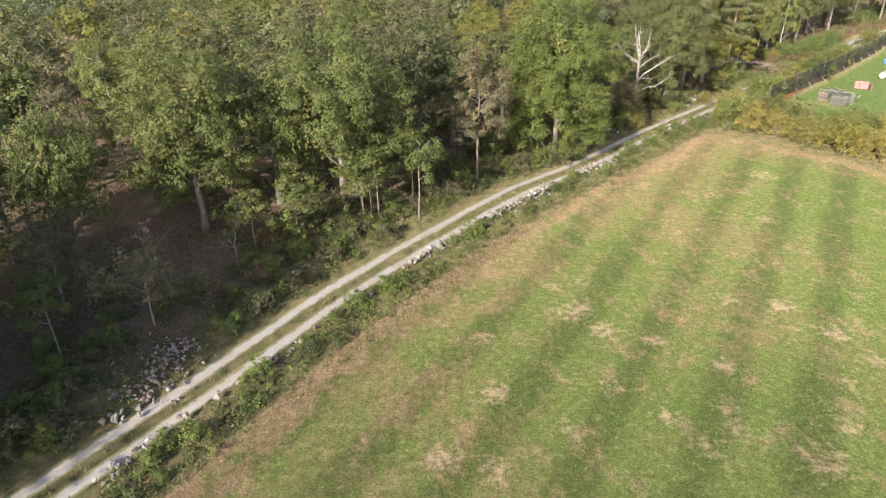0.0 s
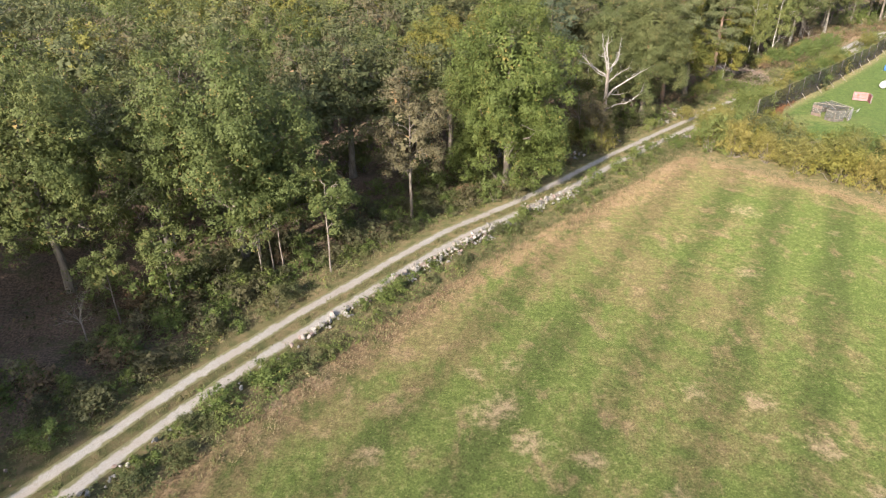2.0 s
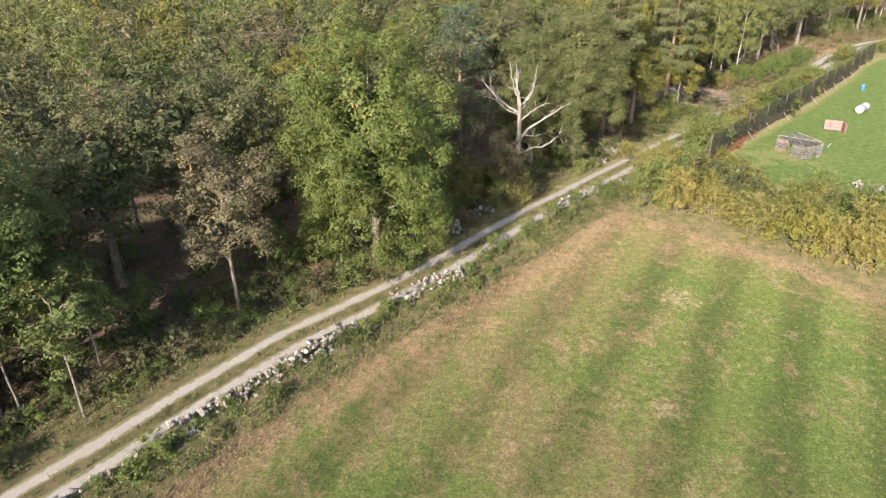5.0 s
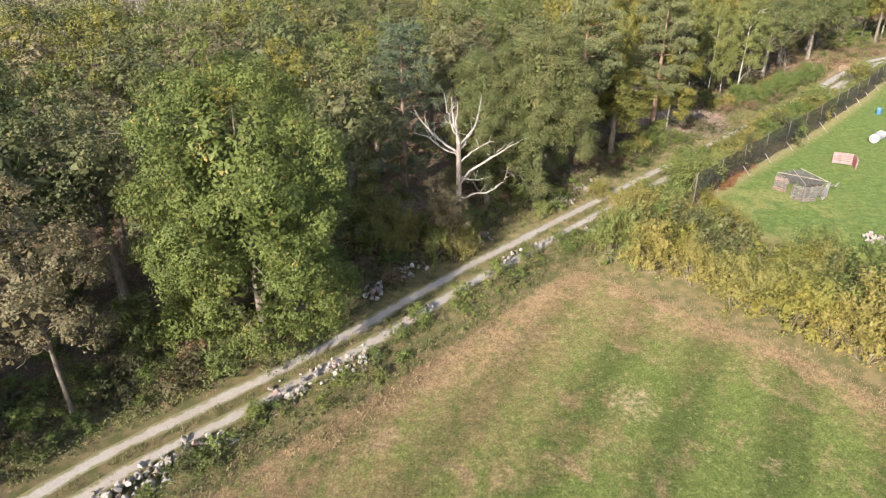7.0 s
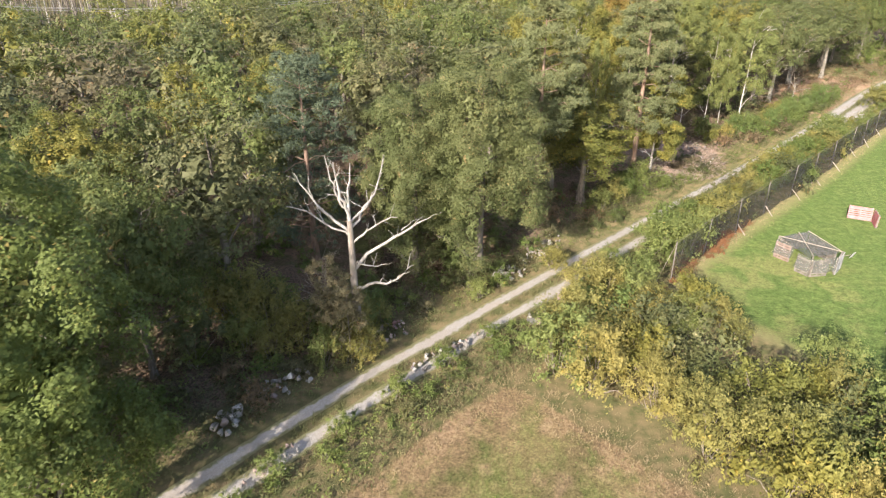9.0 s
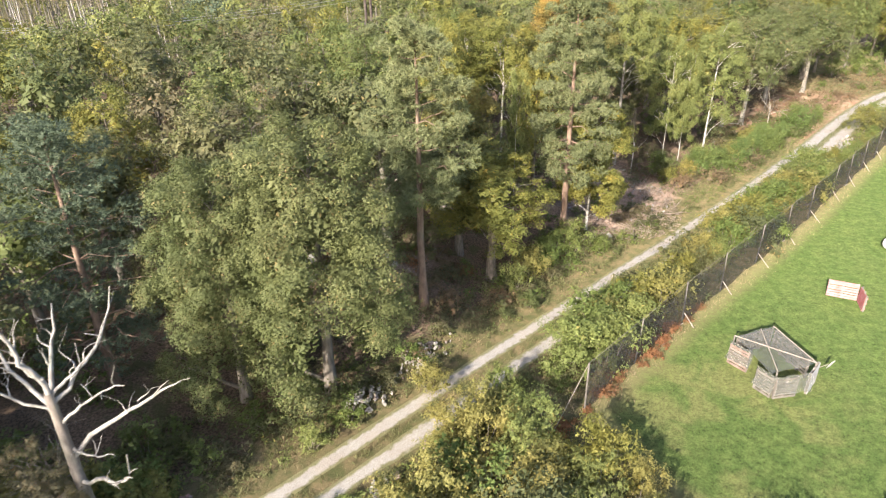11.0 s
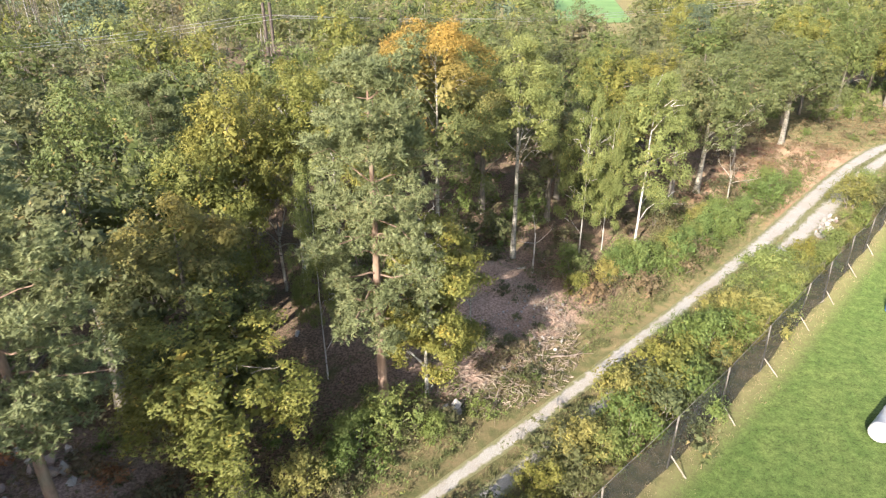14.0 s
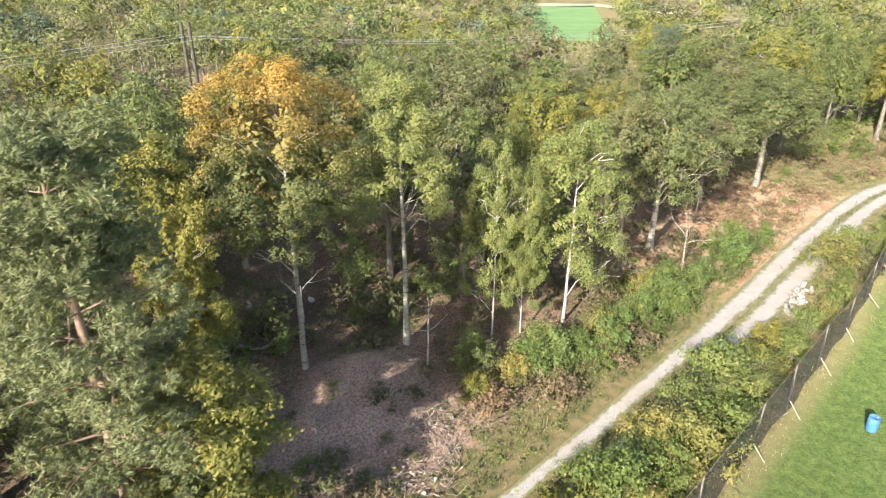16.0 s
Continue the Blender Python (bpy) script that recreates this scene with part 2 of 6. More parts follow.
# straw-coloured bare patches of the mown field: plan place and radius
PATCHES = [(7.8, 31.6, 1.6), (9.1, 29.5, 1.2), (6.8, 34.2, 0.7), (8.6, 34.8, 0.8), (11.4, 28.4, 1), (14.4, 26.4, 1), (2.7, 24.1, 1.1), (2.4, 29.0, 0.8), (8.3, 24.7, 0.8),
           (10.2, 22.6, 0.7), (5.6, 21.9, 1), (13.3, 23.2, 0.8), (16.1, 19.9, 1.4), (19.7, 24.8, 0.8), (21.5, 29.1, 1.2), (18.0, 21.7, 1), (13.1, 21.8, 0.8), (11.2, 20.9, 1),
           (2.1, 19.5, 1.2), (0.1, 20.1, 1.0), (22.2, 26.6, 0.8), (28.4, 53.5, 1.5), (32.9, 49.5, 0.8), (17.1, 32.7, 1), (19.8, 32.0, 1), (-2.6, 32.2, 1.2), (-0.7, 34.1, 1.2), (24.5, 44.0, 1.0)]


# ---- ground ----
def ground_material():
    m, t, p, out = nodes_of("ground_cover")
    q = place_(t)

    def att(n):
        return nd(t, "ShaderNodeAttribute", attribute_name=n).outputs["Fac"]

    n_fine = noise_(t, q, 9.0, 5.0, 0.7)
    n_leaf = noise_(t, q, 26.0, 4.0, 0.75)
    n_mid = noise_(t, q, 1.3, 5.0, 0.62)
    n_big = noise_(t, q, 0.16, 4.0, 0.55)
    n_pat = noise_(t, q, 0.62, 4.0, 0.6, 0.6)
    wob = math_(t, "MULTIPLY", math_(t, "SUBTRACT", n_mid, 0.5), 2.2)
    # woodland floor: dark litter with brown leaves and moss
    wood = mix(t, ramp(t, n_fine, 0.38, 0.62), (0.068, 0.05, 0.034), (0.20, 0.138, 0.094))
    wood = mix(t, math_(t, "MULTIPLY", ramp(t, n_pat, 0.5, 0.66), 0.7), wood, (0.075, 0.085, 0.032))
    wood = mix(t, ramp(t, n_leaf, 0.64, 0.72), wood, (0.26, 0.19, 0.13))
    # felled clearing: pale brown chips
    chips = mix(t, ramp(t, n_fine, 0.36, 0.62), (0.165, 0.112, 0.084), (0.39, 0.275, 0.215))
    chips = mix(t, ramp(t, n_leaf, 0.62, 0.7), chips, (0.44, 0.33, 0.26))
    wood = mix(t, ramp(t, math_(t, "ADD", att("cleared"), math_(t, "MULTIPLY", wob, 0.5)), -0.5, 0.9), wood, chips)
    # rough verge grass
    verge = mix(t, ramp(t, n_mid, 0.35, 0.65), (0.074, 0.080, 0.031), (0.165, 0.128, 0.068))
    verge = mix(t, math_(t, "MULTIPLY", ramp(t, n_fine, 0.48, 0.72), 0.7), verge, (0.135, 0.125, 0.056))
    heath = mix(t, ramp(t, n_pat, 0.42, 0.6), mix(t, n_fine, (0.20, 0.14, 0.09), (0.34, 0.25, 0.17)), mix(t, n_fine, (0.18, 0.10, 0.065), (0.28, 0.16, 0.11)))
    verge = mix(t, math_(t, "MULTIPLY", ramp(t, math_(t, "ADD", att("heath"), math_(t, "MULTIPLY", wob, 0.25)), 0.0, 0.45), 0.85), verge, heath)
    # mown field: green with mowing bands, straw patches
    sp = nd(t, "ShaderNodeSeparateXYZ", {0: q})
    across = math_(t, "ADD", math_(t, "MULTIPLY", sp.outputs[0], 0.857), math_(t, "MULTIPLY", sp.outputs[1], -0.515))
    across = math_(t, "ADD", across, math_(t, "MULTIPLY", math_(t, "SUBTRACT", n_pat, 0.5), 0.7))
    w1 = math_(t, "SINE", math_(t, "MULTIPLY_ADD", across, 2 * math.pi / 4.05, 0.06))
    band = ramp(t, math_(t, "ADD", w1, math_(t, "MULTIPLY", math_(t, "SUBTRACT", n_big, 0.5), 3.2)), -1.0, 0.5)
    stretch = nd(t, "ShaderNodeMapping", {"Vector": q, "Rotation": (0, 0, radians(31)), "Scale": (1.0, 0.7, 1.0)}).outputs[0]
    dry = noise_(t, stretch, 0.8, 7.0, 0.68, 0.2)
    dry2 = noise_(t, q, 0.075, 3.0, 0.5)
    green = mix(t, band, (0.100, 0.134, 0.036), (0.126, 0.164, 0.043))
    brown = mix(t, n_mid, (0.19, 0.145, 0.070), (0.275, 0.205, 0.105))
    margin = math_(t, "MULTIPLY", ramp(t, att("field"), 10.0, 1.0), 0.12)
    fg = math_(t, "ADD", math_(t, "ADD", math_(t, "MULTIPLY", dry, 0.9), math_(t, "MULTIPLY", dry2, 0.75)), margin)
    field = mix(t, math_(t, "MULTIPLY", ramp(t, fg, 0.76, 1.02), 0.72), green, brown)
    straw = mix(t, n_fine, (0.22, 0.143, 0.080), (0.38, 0.262, 0.155))
    lush = noise_(t, stretch, 0.4, 5.0, 0.62)
    field = mix(t, math_(t, "MULTIPLY", ramp(t, lush, 0.52, 0.64), 0.6), field, (0.098, 0.150, 0.032))
    field = mix(t, math_(t, "MULTIPLY", ramp(t, math_(t, "ADD", att("dry"), math_(t, "ADD", math_(t, "MULTIPLY", wob, 0.3), math_(t, "MULTIPLY", math_(t, "SUBTRACT", dry, 0.5), 3.2))), -0.05, 1.0), 0.8), field, straw)
    clot_ = noise_(t, q, 2.6, 4.0, 0.7)
    spots = math_(t, "ADD", noise_(t, stretch, 0.62, 6.0, 0.66, 0.3), math_(t, "MULTIPLY", math_(t, "SUBTRACT", n_fine, 0.5), 0.12))
    field = mix(t, math_(t, "MULTIPLY", ramp(t, spots, 0.53, 0.70), 0.62), field, (0.335, 0.228, 0.142))
    bare = math_(t, "ADD", att("patch"), math_(t, "ADD", math_(t, "MULTIPLY", math_(t, "SUBTRACT", clot_, 0.5), 2.4), math_(t, "MULTIPLY", math_(t, "SUBTRACT", dry, 0.5), 2.0)))
    field = mix(t, math_(t, "MULTIPLY", ramp(t, bare, 0.25, 1.4), 0.75), field, (0.43, 0.315, 0.205))
    clot = clot_
    field = mix(t, math_(t, "MULTIPLY", ramp(t, clot, 0.55, 0.7), 0.35), field, (0.29, 0.25, 0.12))
    field = mix(t, math_(t, "MULTIPLY", ramp(t, n_fine, 0.58, 0.68), 0.3), field, (0.33, 0.28, 0.14))
    grain = math_(t, "ADD", math_(t, "MULTIPLY", ramp(t, n_leaf, 0.3, 0.7), 0.62), math_(t, "MULTIPLY", ramp(t, n_fine, 0.3, 0.7), 0.62))
    grain = math_(t, "MULTIPLY", math_(t, "ADD", math_(t, "ADD", grain, 0.17), math_(t, "MULTIPLY", ramp(t, clot, 0.35, 0.65), 0.3)), 0.76)
    field = mix(t, 1.0, field, nd(t, "ShaderNodeCombineColor", {0: grain, 1: grain, 2: grain}).outputs[0], "MULTIPLY")
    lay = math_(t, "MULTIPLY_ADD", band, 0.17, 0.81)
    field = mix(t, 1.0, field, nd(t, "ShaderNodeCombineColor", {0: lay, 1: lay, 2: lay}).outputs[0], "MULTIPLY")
    # games lawn: brighter green, worn by the fence
    lawn = mix(t, ramp(t, n_mid, 0.3, 0.7), (0.072, 0.116, 0.029), (0.110, 0.152, 0.042))
    lawn = mix(t, math_(t, "MULTIPLY", ramp(t, math_(t, "ADD", math_(t, "MULTIPLY", n_big, 0.6), math_(t, "MULTIPLY", n_pat, 0.5)), 0.5, 0.66), math_(t, "MULTIPLY_ADD", ramp(t, att("tired"), 0.0, 0.7), 0.6, 0.1)), lawn, (0.185, 0.185, 0.07))
    lawn = mix(t, 1.0, lawn, nd(t, "ShaderNodeCombineColor", {0: grain, 1: grain, 2: grain}).outputs[0], "MULTIPLY")
    lawn = mix(t, math_(t, "MULTIPLY", ramp(t, n_fine, 0.5, 0.75), 0.4), lawn, (0.062, 0.105, 0.025))
    worn = ramp(t, math_(t, "ADD", att("lawn"), math_(t, "MULTIPLY", wob, 0.6)), 1.5, 0.1)
    lawn = mix(t, math_(t, "MULTIPLY", worn, 0.6), lawn, mix(t, n_mid, (0.15, 0.13, 0.06), (0.25, 0.195, 0.11)))
    c = mix(t, ramp(t, math_(t, "ADD", att("wood"), wob), -0.8, 0.8), verge, wood)
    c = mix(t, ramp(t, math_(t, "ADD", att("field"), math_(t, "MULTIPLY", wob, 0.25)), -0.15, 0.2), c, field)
    c = mix(t, ramp(t, math_(t, "ADD", att("lawn"), math_(t, "MULTIPLY", wob, 0.3)), -0.3, 0.4), c, lawn)
    t.links.new(c, p.inputs["Base Color"])
    p.inputs["Roughness"].default_value = 0.95
    p.inputs["Specular IOR Level"].default_value = 0.15
    p.inputs["Diffuse Roughness"].default_value = 0.9
    h = math_(t, "ADD", math_(t, "MULTIPLY", n_fine, 0.6), math_(t, "MULTIPLY", n_leaf, 0.4))
    bump(t, p, h, 0.8, 0.07)
    return m


def mesh_of(name, V, F, mat=None):
    """A mesh from numpy vertices and quads or triangles of one length."""
    V, F = np.asarray(V, np.float32), np.asarray(F, np.int32)
    me = bpy.data.meshes.new(name)
    n, k = F.shape
    me.vertices.add(len(V))
    me.vertices.foreach_set("co", V.ravel())
    me.loops.add(n * k)
    me.loops.foreach_set("vertex_index", F.ravel())
    me.polygons.add(n)
    me.polygons.foreach_set("loop_start", np.arange(0, n * k, k, dtype=np.int32))
    me.update(calc_edges=True)
    me.validate()
    if mat:
        me.materials.append(mat)
    return me


def spaced(lo, hi, step, far):
    mid = np.arange(lo, hi + step, step)
    d, out = step, []
    x = 0.0
    while x < far:
        d *= 1.35
        x += d
        out.append(x)
    out = np.array(out)
    return np.concatenate([lo - out[::-1], mid, mid[-1] + out])


def build_ground():
    xs, ys = spaced(-42, 106, 0.6, 3500), spaced(4, 158, 0.6, 3500)
    X, Y = np.meshgrid(xs, ys)
    s = side_of_line(X, Y, TRACK[::4])
    fe, he = side_of_line(X, Y, FIELD_EDGE), side_of_line(X, Y, HEDGE_EDGE)
    la, fn = side_of_line(X, Y, LAWN_EDGE), side_of_line(X, Y, FENCE)
    field = np.minimum(fe, he)
    lawn = np.minimum(-la, fn)
    wood = -s - 3.4 - 6.0 * np.clip((Y - 106) / 14, 0, 1) - 14.0 * np.clip((X - 76) / 14, 0, 1) * np.clip((Y - 122) / 10, 0, 1)
    wood = np.where(Y > 200, np.minimum(wood, -3.0), wood)
    cleared = 1.05 - np.hypot((X - 46.0) / 6.6, (Y - 99.8) / 8.0)
    cleared = np.maximum(cleared, 1.15 - np.hypot((X - 26.8) / 5.0, (Y - 87.0) / 4.4))
    tired = 1.0 - np.hypot((X - 43.0) / 12, (Y - 75.5) / 11)
    dry = np.maximum(1.0 - fe / (2.3 + 1.2 * np.clip((Y - 22) / 38, 0, 1)), 1.05 - he / 2.0)
    patch = np.zeros_like(X)
    for px, py, pr in PATCHES:
        patch = np.maximum(patch, 1.25 - np.hypot(X - px, Y - py) / (pr * 0.95))
    heath = np.where(s < 1, 1.0 - np.hypot((X - 74) / 17, (Y - 126) / 14), -1.0)
    rng = np.random.default_rng(3)
    Z = np.zeros_like(X)
    for k in range(14):
        a, f = rng.uniform(0, math.tau), rng.uniform(0.25, 1.6)
        Z += np.sin((X * math.cos(a) + Y * math.sin(a)) * f + rng.uniform(0, 6)) * 0.05 / f ** 0.5
    rough_w = np.clip((wood - 0.5) / 4, 0, 1) * 1.6 + 0.12
    Z = Z * rough_w
    Z += 0.22 * np.exp(-((s - 3.3) / 0.9) ** 2) * (Y < 64)
    near = np.clip(1.0 - np.maximum(np.abs(s - 0.75) - 1.6, 0) / 1.2, 0, 1)
    Z *= 1 - near
    Z += 2.1 * np.exp(-(((X - 26.2) / 5.2) ** 2 + ((Y - 87.6) / 4.2) ** 2))
    ny, nx = X.shape
    V = np.stack([X, Y, Z], -1).reshape(-1, 3)
    i = np.arange(nx * ny).reshape(ny, nx)
    F = np.stack([i[:-1, :-1], i[:-1, 1:], i[1:, 1:], i[1:, :-1]], -1).reshape(-1, 4)
    me = mesh_of("ground", V, F, ground_material())
    for n, v in (("field", field), ("lawn", lawn), ("wood", wood), ("cleared", cleared), ("dry", dry), ("heath", heath), ("patch", patch), ("tired", tired)):
        a = me.attributes.new(n, "FLOAT", "POINT")
        a.data.foreach_set("value", np.clip(v, -12, 12).astype(np.float32).ravel())
    me.polygons.foreach_set("use_smooth", np.ones(len(F), bool))
    tagged(new("ground", me), "mown field, green lawn, rough verge and leaf-littered woodland floor", "ground", kind="structure")


build_ground()


# ---- gravel track: two wheel lines ----
def gravel_material():
    m, t, p, out = nodes_of("pale_gravel")
    q = place_(t)
    e = nd(t, "ShaderNodeAttribute", attribute_name="rim").outputs["Fac"]
    n1, n2, n3 = noise_(t, q, 2.2, 5.0, 0.65), noise_(t, q, 24.0, 4.0, 0.75), noise_(t, q, 0.5, 3.0)
    c = mix(t, ramp(t, n2, 0.3, 0.7), (0.29, 0.265, 0.228), (0.50, 0.465, 0.41))
    c = mix(t, math_(t, "MULTIPLY", ramp(t, n3, 0.4, 0.65), 0.5), c, (0.36, 0.30, 0.24))
    c = mix(t, math_(t, "MULTIPLY", ramp(t, n1, 0.55, 0.72), 0.5), c, (0.30, 0.26, 0.19))
    g = ramp(t, math_(t, "ADD", e, math_(t, "MULTIPLY", math_(t, "SUBTRACT", n1, 0.5), 1.3)), 0.42, 0.8)
    c = mix(t, g, c, mix(t, ramp(t, n2, 0.35, 0.7), (0.13, 0.14, 0.055), (0.27, 0.23, 0.12)))
    t.links.new(c, p.inputs["Base Color"])
    p.inputs["Roughness"].default_value = 0.95
    bump(t, p, n2, 0.8, 0.04)
    return m


def build_track():
    mat = gravel_material()
    top = tagged(new("road"), "pale gravel farm track with two wheel lines", "road", kind="structure")
    u = np.arange(12.0, 330.0, 0.25)
    for side in (0.0, 1.5):
        wob = np.array([noise.noise((x * 0.22, side * 9, 0)) for x in u])
        wob2 = np.array([noise.noise((x * 0.9, side * 9, 5)) for x in u])
        wide = 0.44 + 0.10 * wob + 0.06 * wob2 + 0.34 * np.clip((u - 158) / 18, 0, 1)
        rows = []
        k = np.linspace(-1, 1, 9)
        for f in k:
            xy = beside(u, side + 0.1 * wob + f * wide)
            z = 0.016 - 0.012 * (1 - f * f) + 0.004
            rows.append(np.column_stack([xy, np.full(len(u), z + 0.006)]))
        V = np.stack(rows, 1).reshape(-1, 3)
        i = np.arange(len(V)).reshape(len(u), 9)
        F = np.stack([i[:-1, :-1], i[:-1, 1:], i[1:, 1:], i[1:, :-1]], -1).reshape(-1, 4)
        me = mesh_of("wheel_line", V, F, mat)
        a = me.attributes.new("rim", "FLOAT", "POINT")
        a.data.foreach_set("value", np.tile(np.abs(k), len(u)).astype(np.float32))
        ob = new("wheel_line", me)
        ob.parent = top


build_track()


# ---- plant building ----
def thing(name, at, label, category, group="", turn=0.0, size=(1, 1, 1)):
    e = new(name)
    e.empty_display_size = 0.3
    e.matrix_basis = Matrix.LocRotScale(Vector(at), Euler((0, 0, turn)), Vector(size))
    return tagged(e, label, category, group)


def under(name, me, parent, label=""):
    ob = new(name, me)
    ob.parent = parent
    if label:
        ob["label"] = label
    return ob


def leaves(rng, C, N, size, slim=0.55):
    """Pointed leaves at C with normals N."""
    n = len(C)
    N = N / np.linalg.norm(N, axis=1)[:, None]
    r = rng.normal(size=(n, 3))
    U = np.cross(N, r)
    U /= np.linalg.norm(U, axis=1)[:, None]
    W = np.cross(N, U)
    s = (size * rng.uniform(0.65, 1.35, n))[:, None]
    V = np.stack([C - U * s * 0.8 + W * s * slim, C - U * s * 0.8 - W * s * slim + N * s * 0.2, C + U * s], 1).reshape(-1, 3)
    return V, np.arange(3 * n).reshape(n, 3)


def clump_leaves(rng, centres, radii, per, size, flat=0.8, slim=0.55, up=0.35, spread=0.36, tuft=9, fine=0.72, core=0.08, face=None):
    """Leaves in tufts round clump centres, more on the outside and the top; face: which way each clump looks."""
    centres, radii = np.asarray(centres, float), np.asarray(radii, float)
    per, size = per * 1.25, size * 0.9
    cnt = np.maximum((per / tuft * (radii / radii.mean()) ** 2).astype(int), 2)
    k = np.repeat(np.arange(len(centres)), cnt)
    out = np.zeros_like(centres) if face is None else np.asarray(face, float)
    d = rng.normal(size=(len(k), 3)) + out[k] * 0.5
    d[:, 2] = d[:, 2] * 0.9 + 0.3
    d /= np.linalg.norm(d, axis=1)[:, None]
    rad = radii[k] * rng.uniform(0.45, 1.0, len(k)) ** 0.4 * rng.uniform(0.88, 1.14, len(k))
    T = centres[k] + d * rad[:, None] * np.array([1, 1, flat])
    j = np.repeat(np.arange(len(T)), tuft)
    off = rng.normal(size=(len(j), 3)) * max(size * 1.15, 0.12) * np.array([1, 1, 0.7])
    N = d[j] + out[k[j]] * 0.7 + np.array([0, 0, up]) + rng.normal(size=(len(j), 3)) * spread
    V, F = leaves(rng, T[j] + off, N, size * fine, slim)
    if not core:
        return V, F
    m = rng.random(len(j)) < core
    C = centres[k[j[m]]] + d[j[m]] * (rad[j[m]] * rng.uniform(0.05, 0.5, m.sum()))[:, None] * np.array([1, 1, flat])
    V2, F2 = leaves(rng, C, N[m], size * 1.25, 0.55)
    return np.concatenate([V, V2]), np.concatenate([F, F2 + len(V)])


def needle_tufts(rng, centres, radii, n, length, slim=0.1, per=14):
    """Rosettes of needles that spray outward from pads of shoots."""
    centres, radii = np.asarray(centres, float), np.asarray(radii, float)
    cnt = np.maximum((n / per / len(centres) * (radii / radii.mean()) ** 2).astype(int), 3)
    k = np.repeat(np.arange(len(centres)), cnt)
    d = rng.normal(size=(len(k), 3)) * [1, 1, 0.75] + [0, 0, 0.4]
    d /= np.linalg.norm(d, axis=1)[:, None]
    T = centres[k] + d * (radii[k] * rng.uniform(0.5, 1.0, len(k)) ** 0.5)[:, None] * np.array([1, 1, 0.6])
    j = np.repeat(np.arange(len(T)), per)
    U = d[j] * 0.55 + np.array([0, 0, 0.15]) + rng.normal(size=(len(j), 3)) * 0.6
    U /= np.linalg.norm(U, axis=1)[:, None]
    W = np.cross(U, d[j] + rng.normal(size=U.shape) * 0.25)
    W /= np.linalg.norm(W, axis=1)[:, None]
    s = (length * rng.uniform(0.6, 1.2, len(j)))[:, None]
    A = T[j] + rng.normal(size=U.shape) * length * 0.2
    V = np.stack([A - W * s * slim, A + W * s * slim, A + U * s], 1).reshape(-1, 3)
    return V, np.arange(len(V)).reshape(-1, 3)


def tube_arrays(paths, sides=6):
    """Tapered tubes along lines of (x, y, z, radius)."""
    Vs, Fs, base = [], [], 0
    for path in paths:
        P = np.asarray(path, float)
        T = np.gradient(P[:, :3], axis=0)
        T /= np.linalg.norm(T, axis=1)[:, None] + 1e-9
        ref = np.where(np.abs(T[:, 2:3]) > 0.9, np.array([[1.0, 0, 0]]), np.array([[0, 0, 1.0]]))
        A = np.cross(T, ref)
        A /= np.linalg.norm(A, axis=1)[:, None]
        B = np.cross(T, A)
        ang = np.arange(sides) * math.tau / sides
        ring = P[:, None, :3] + P[:, None, 3:4] * (A[:, None] * np.cos(ang)[None, :, None] + B[:, None] * np.sin(ang)[None, :, None])
        V = ring.reshape(-1, 3)
        i = np.arange(len(V)).reshape(len(P), sides)
        j = np.roll(i, -1, axis=1)
        F = np.stack([i[:-1], j[:-1], j[1:], i[1:]], -1).reshape(-1, 4)
        Vs.append(V)
        Fs.append(F + base)
        base += len(V)
    return np.concatenate(Vs), np.concatenate(Fs)


def tube_mesh(name, paths, mat, sides=5):
    V, F = tube_arrays(paths, sides)
    me = mesh_of(name, V, F, mat)
    me.polygons.foreach_set("use_smooth", np.ones(len(F), bool))
    return me


def limb(rng, a, b, r0, r1, sag=0.15, n=5):
    a, b = np.asarray(a, float), np.asarray(b, float)
    u = np.linspace(0, 1, n)[:, None]
    L = np.linalg.norm(b - a)
    p = a + (b - a) * u
    p[:, 2] += (np.sin(u[:, 0] * math.pi) * L * sag)
    p[1:-1] += rng.normal(size=(n - 2, 3)) * L * 0.05
    return np.column_stack([p, np.linspace(r0, r1, n)])


def trunk_path(rng, h, r, lean=0.03, n=8):
    u = np.linspace(0, 1, n)
    x = np.cumsum(rng.normal(0, lean * h / n, n))
    y = np.cumsum(rng.normal(0, lean * h / n, n))
    x, y = x - x[0], y - y[0]
    rad = r * (1 - u) ** 0.8 + 0.02
    rad[0] *= 1.35
    z = u * h
    z[0] = -0.15
    return np.column_stack([x, y, z, rad])


def at_height(path, z):
    return np.array([np.interp(z, path[:, 2], path[:, k]) for k in range(4)])


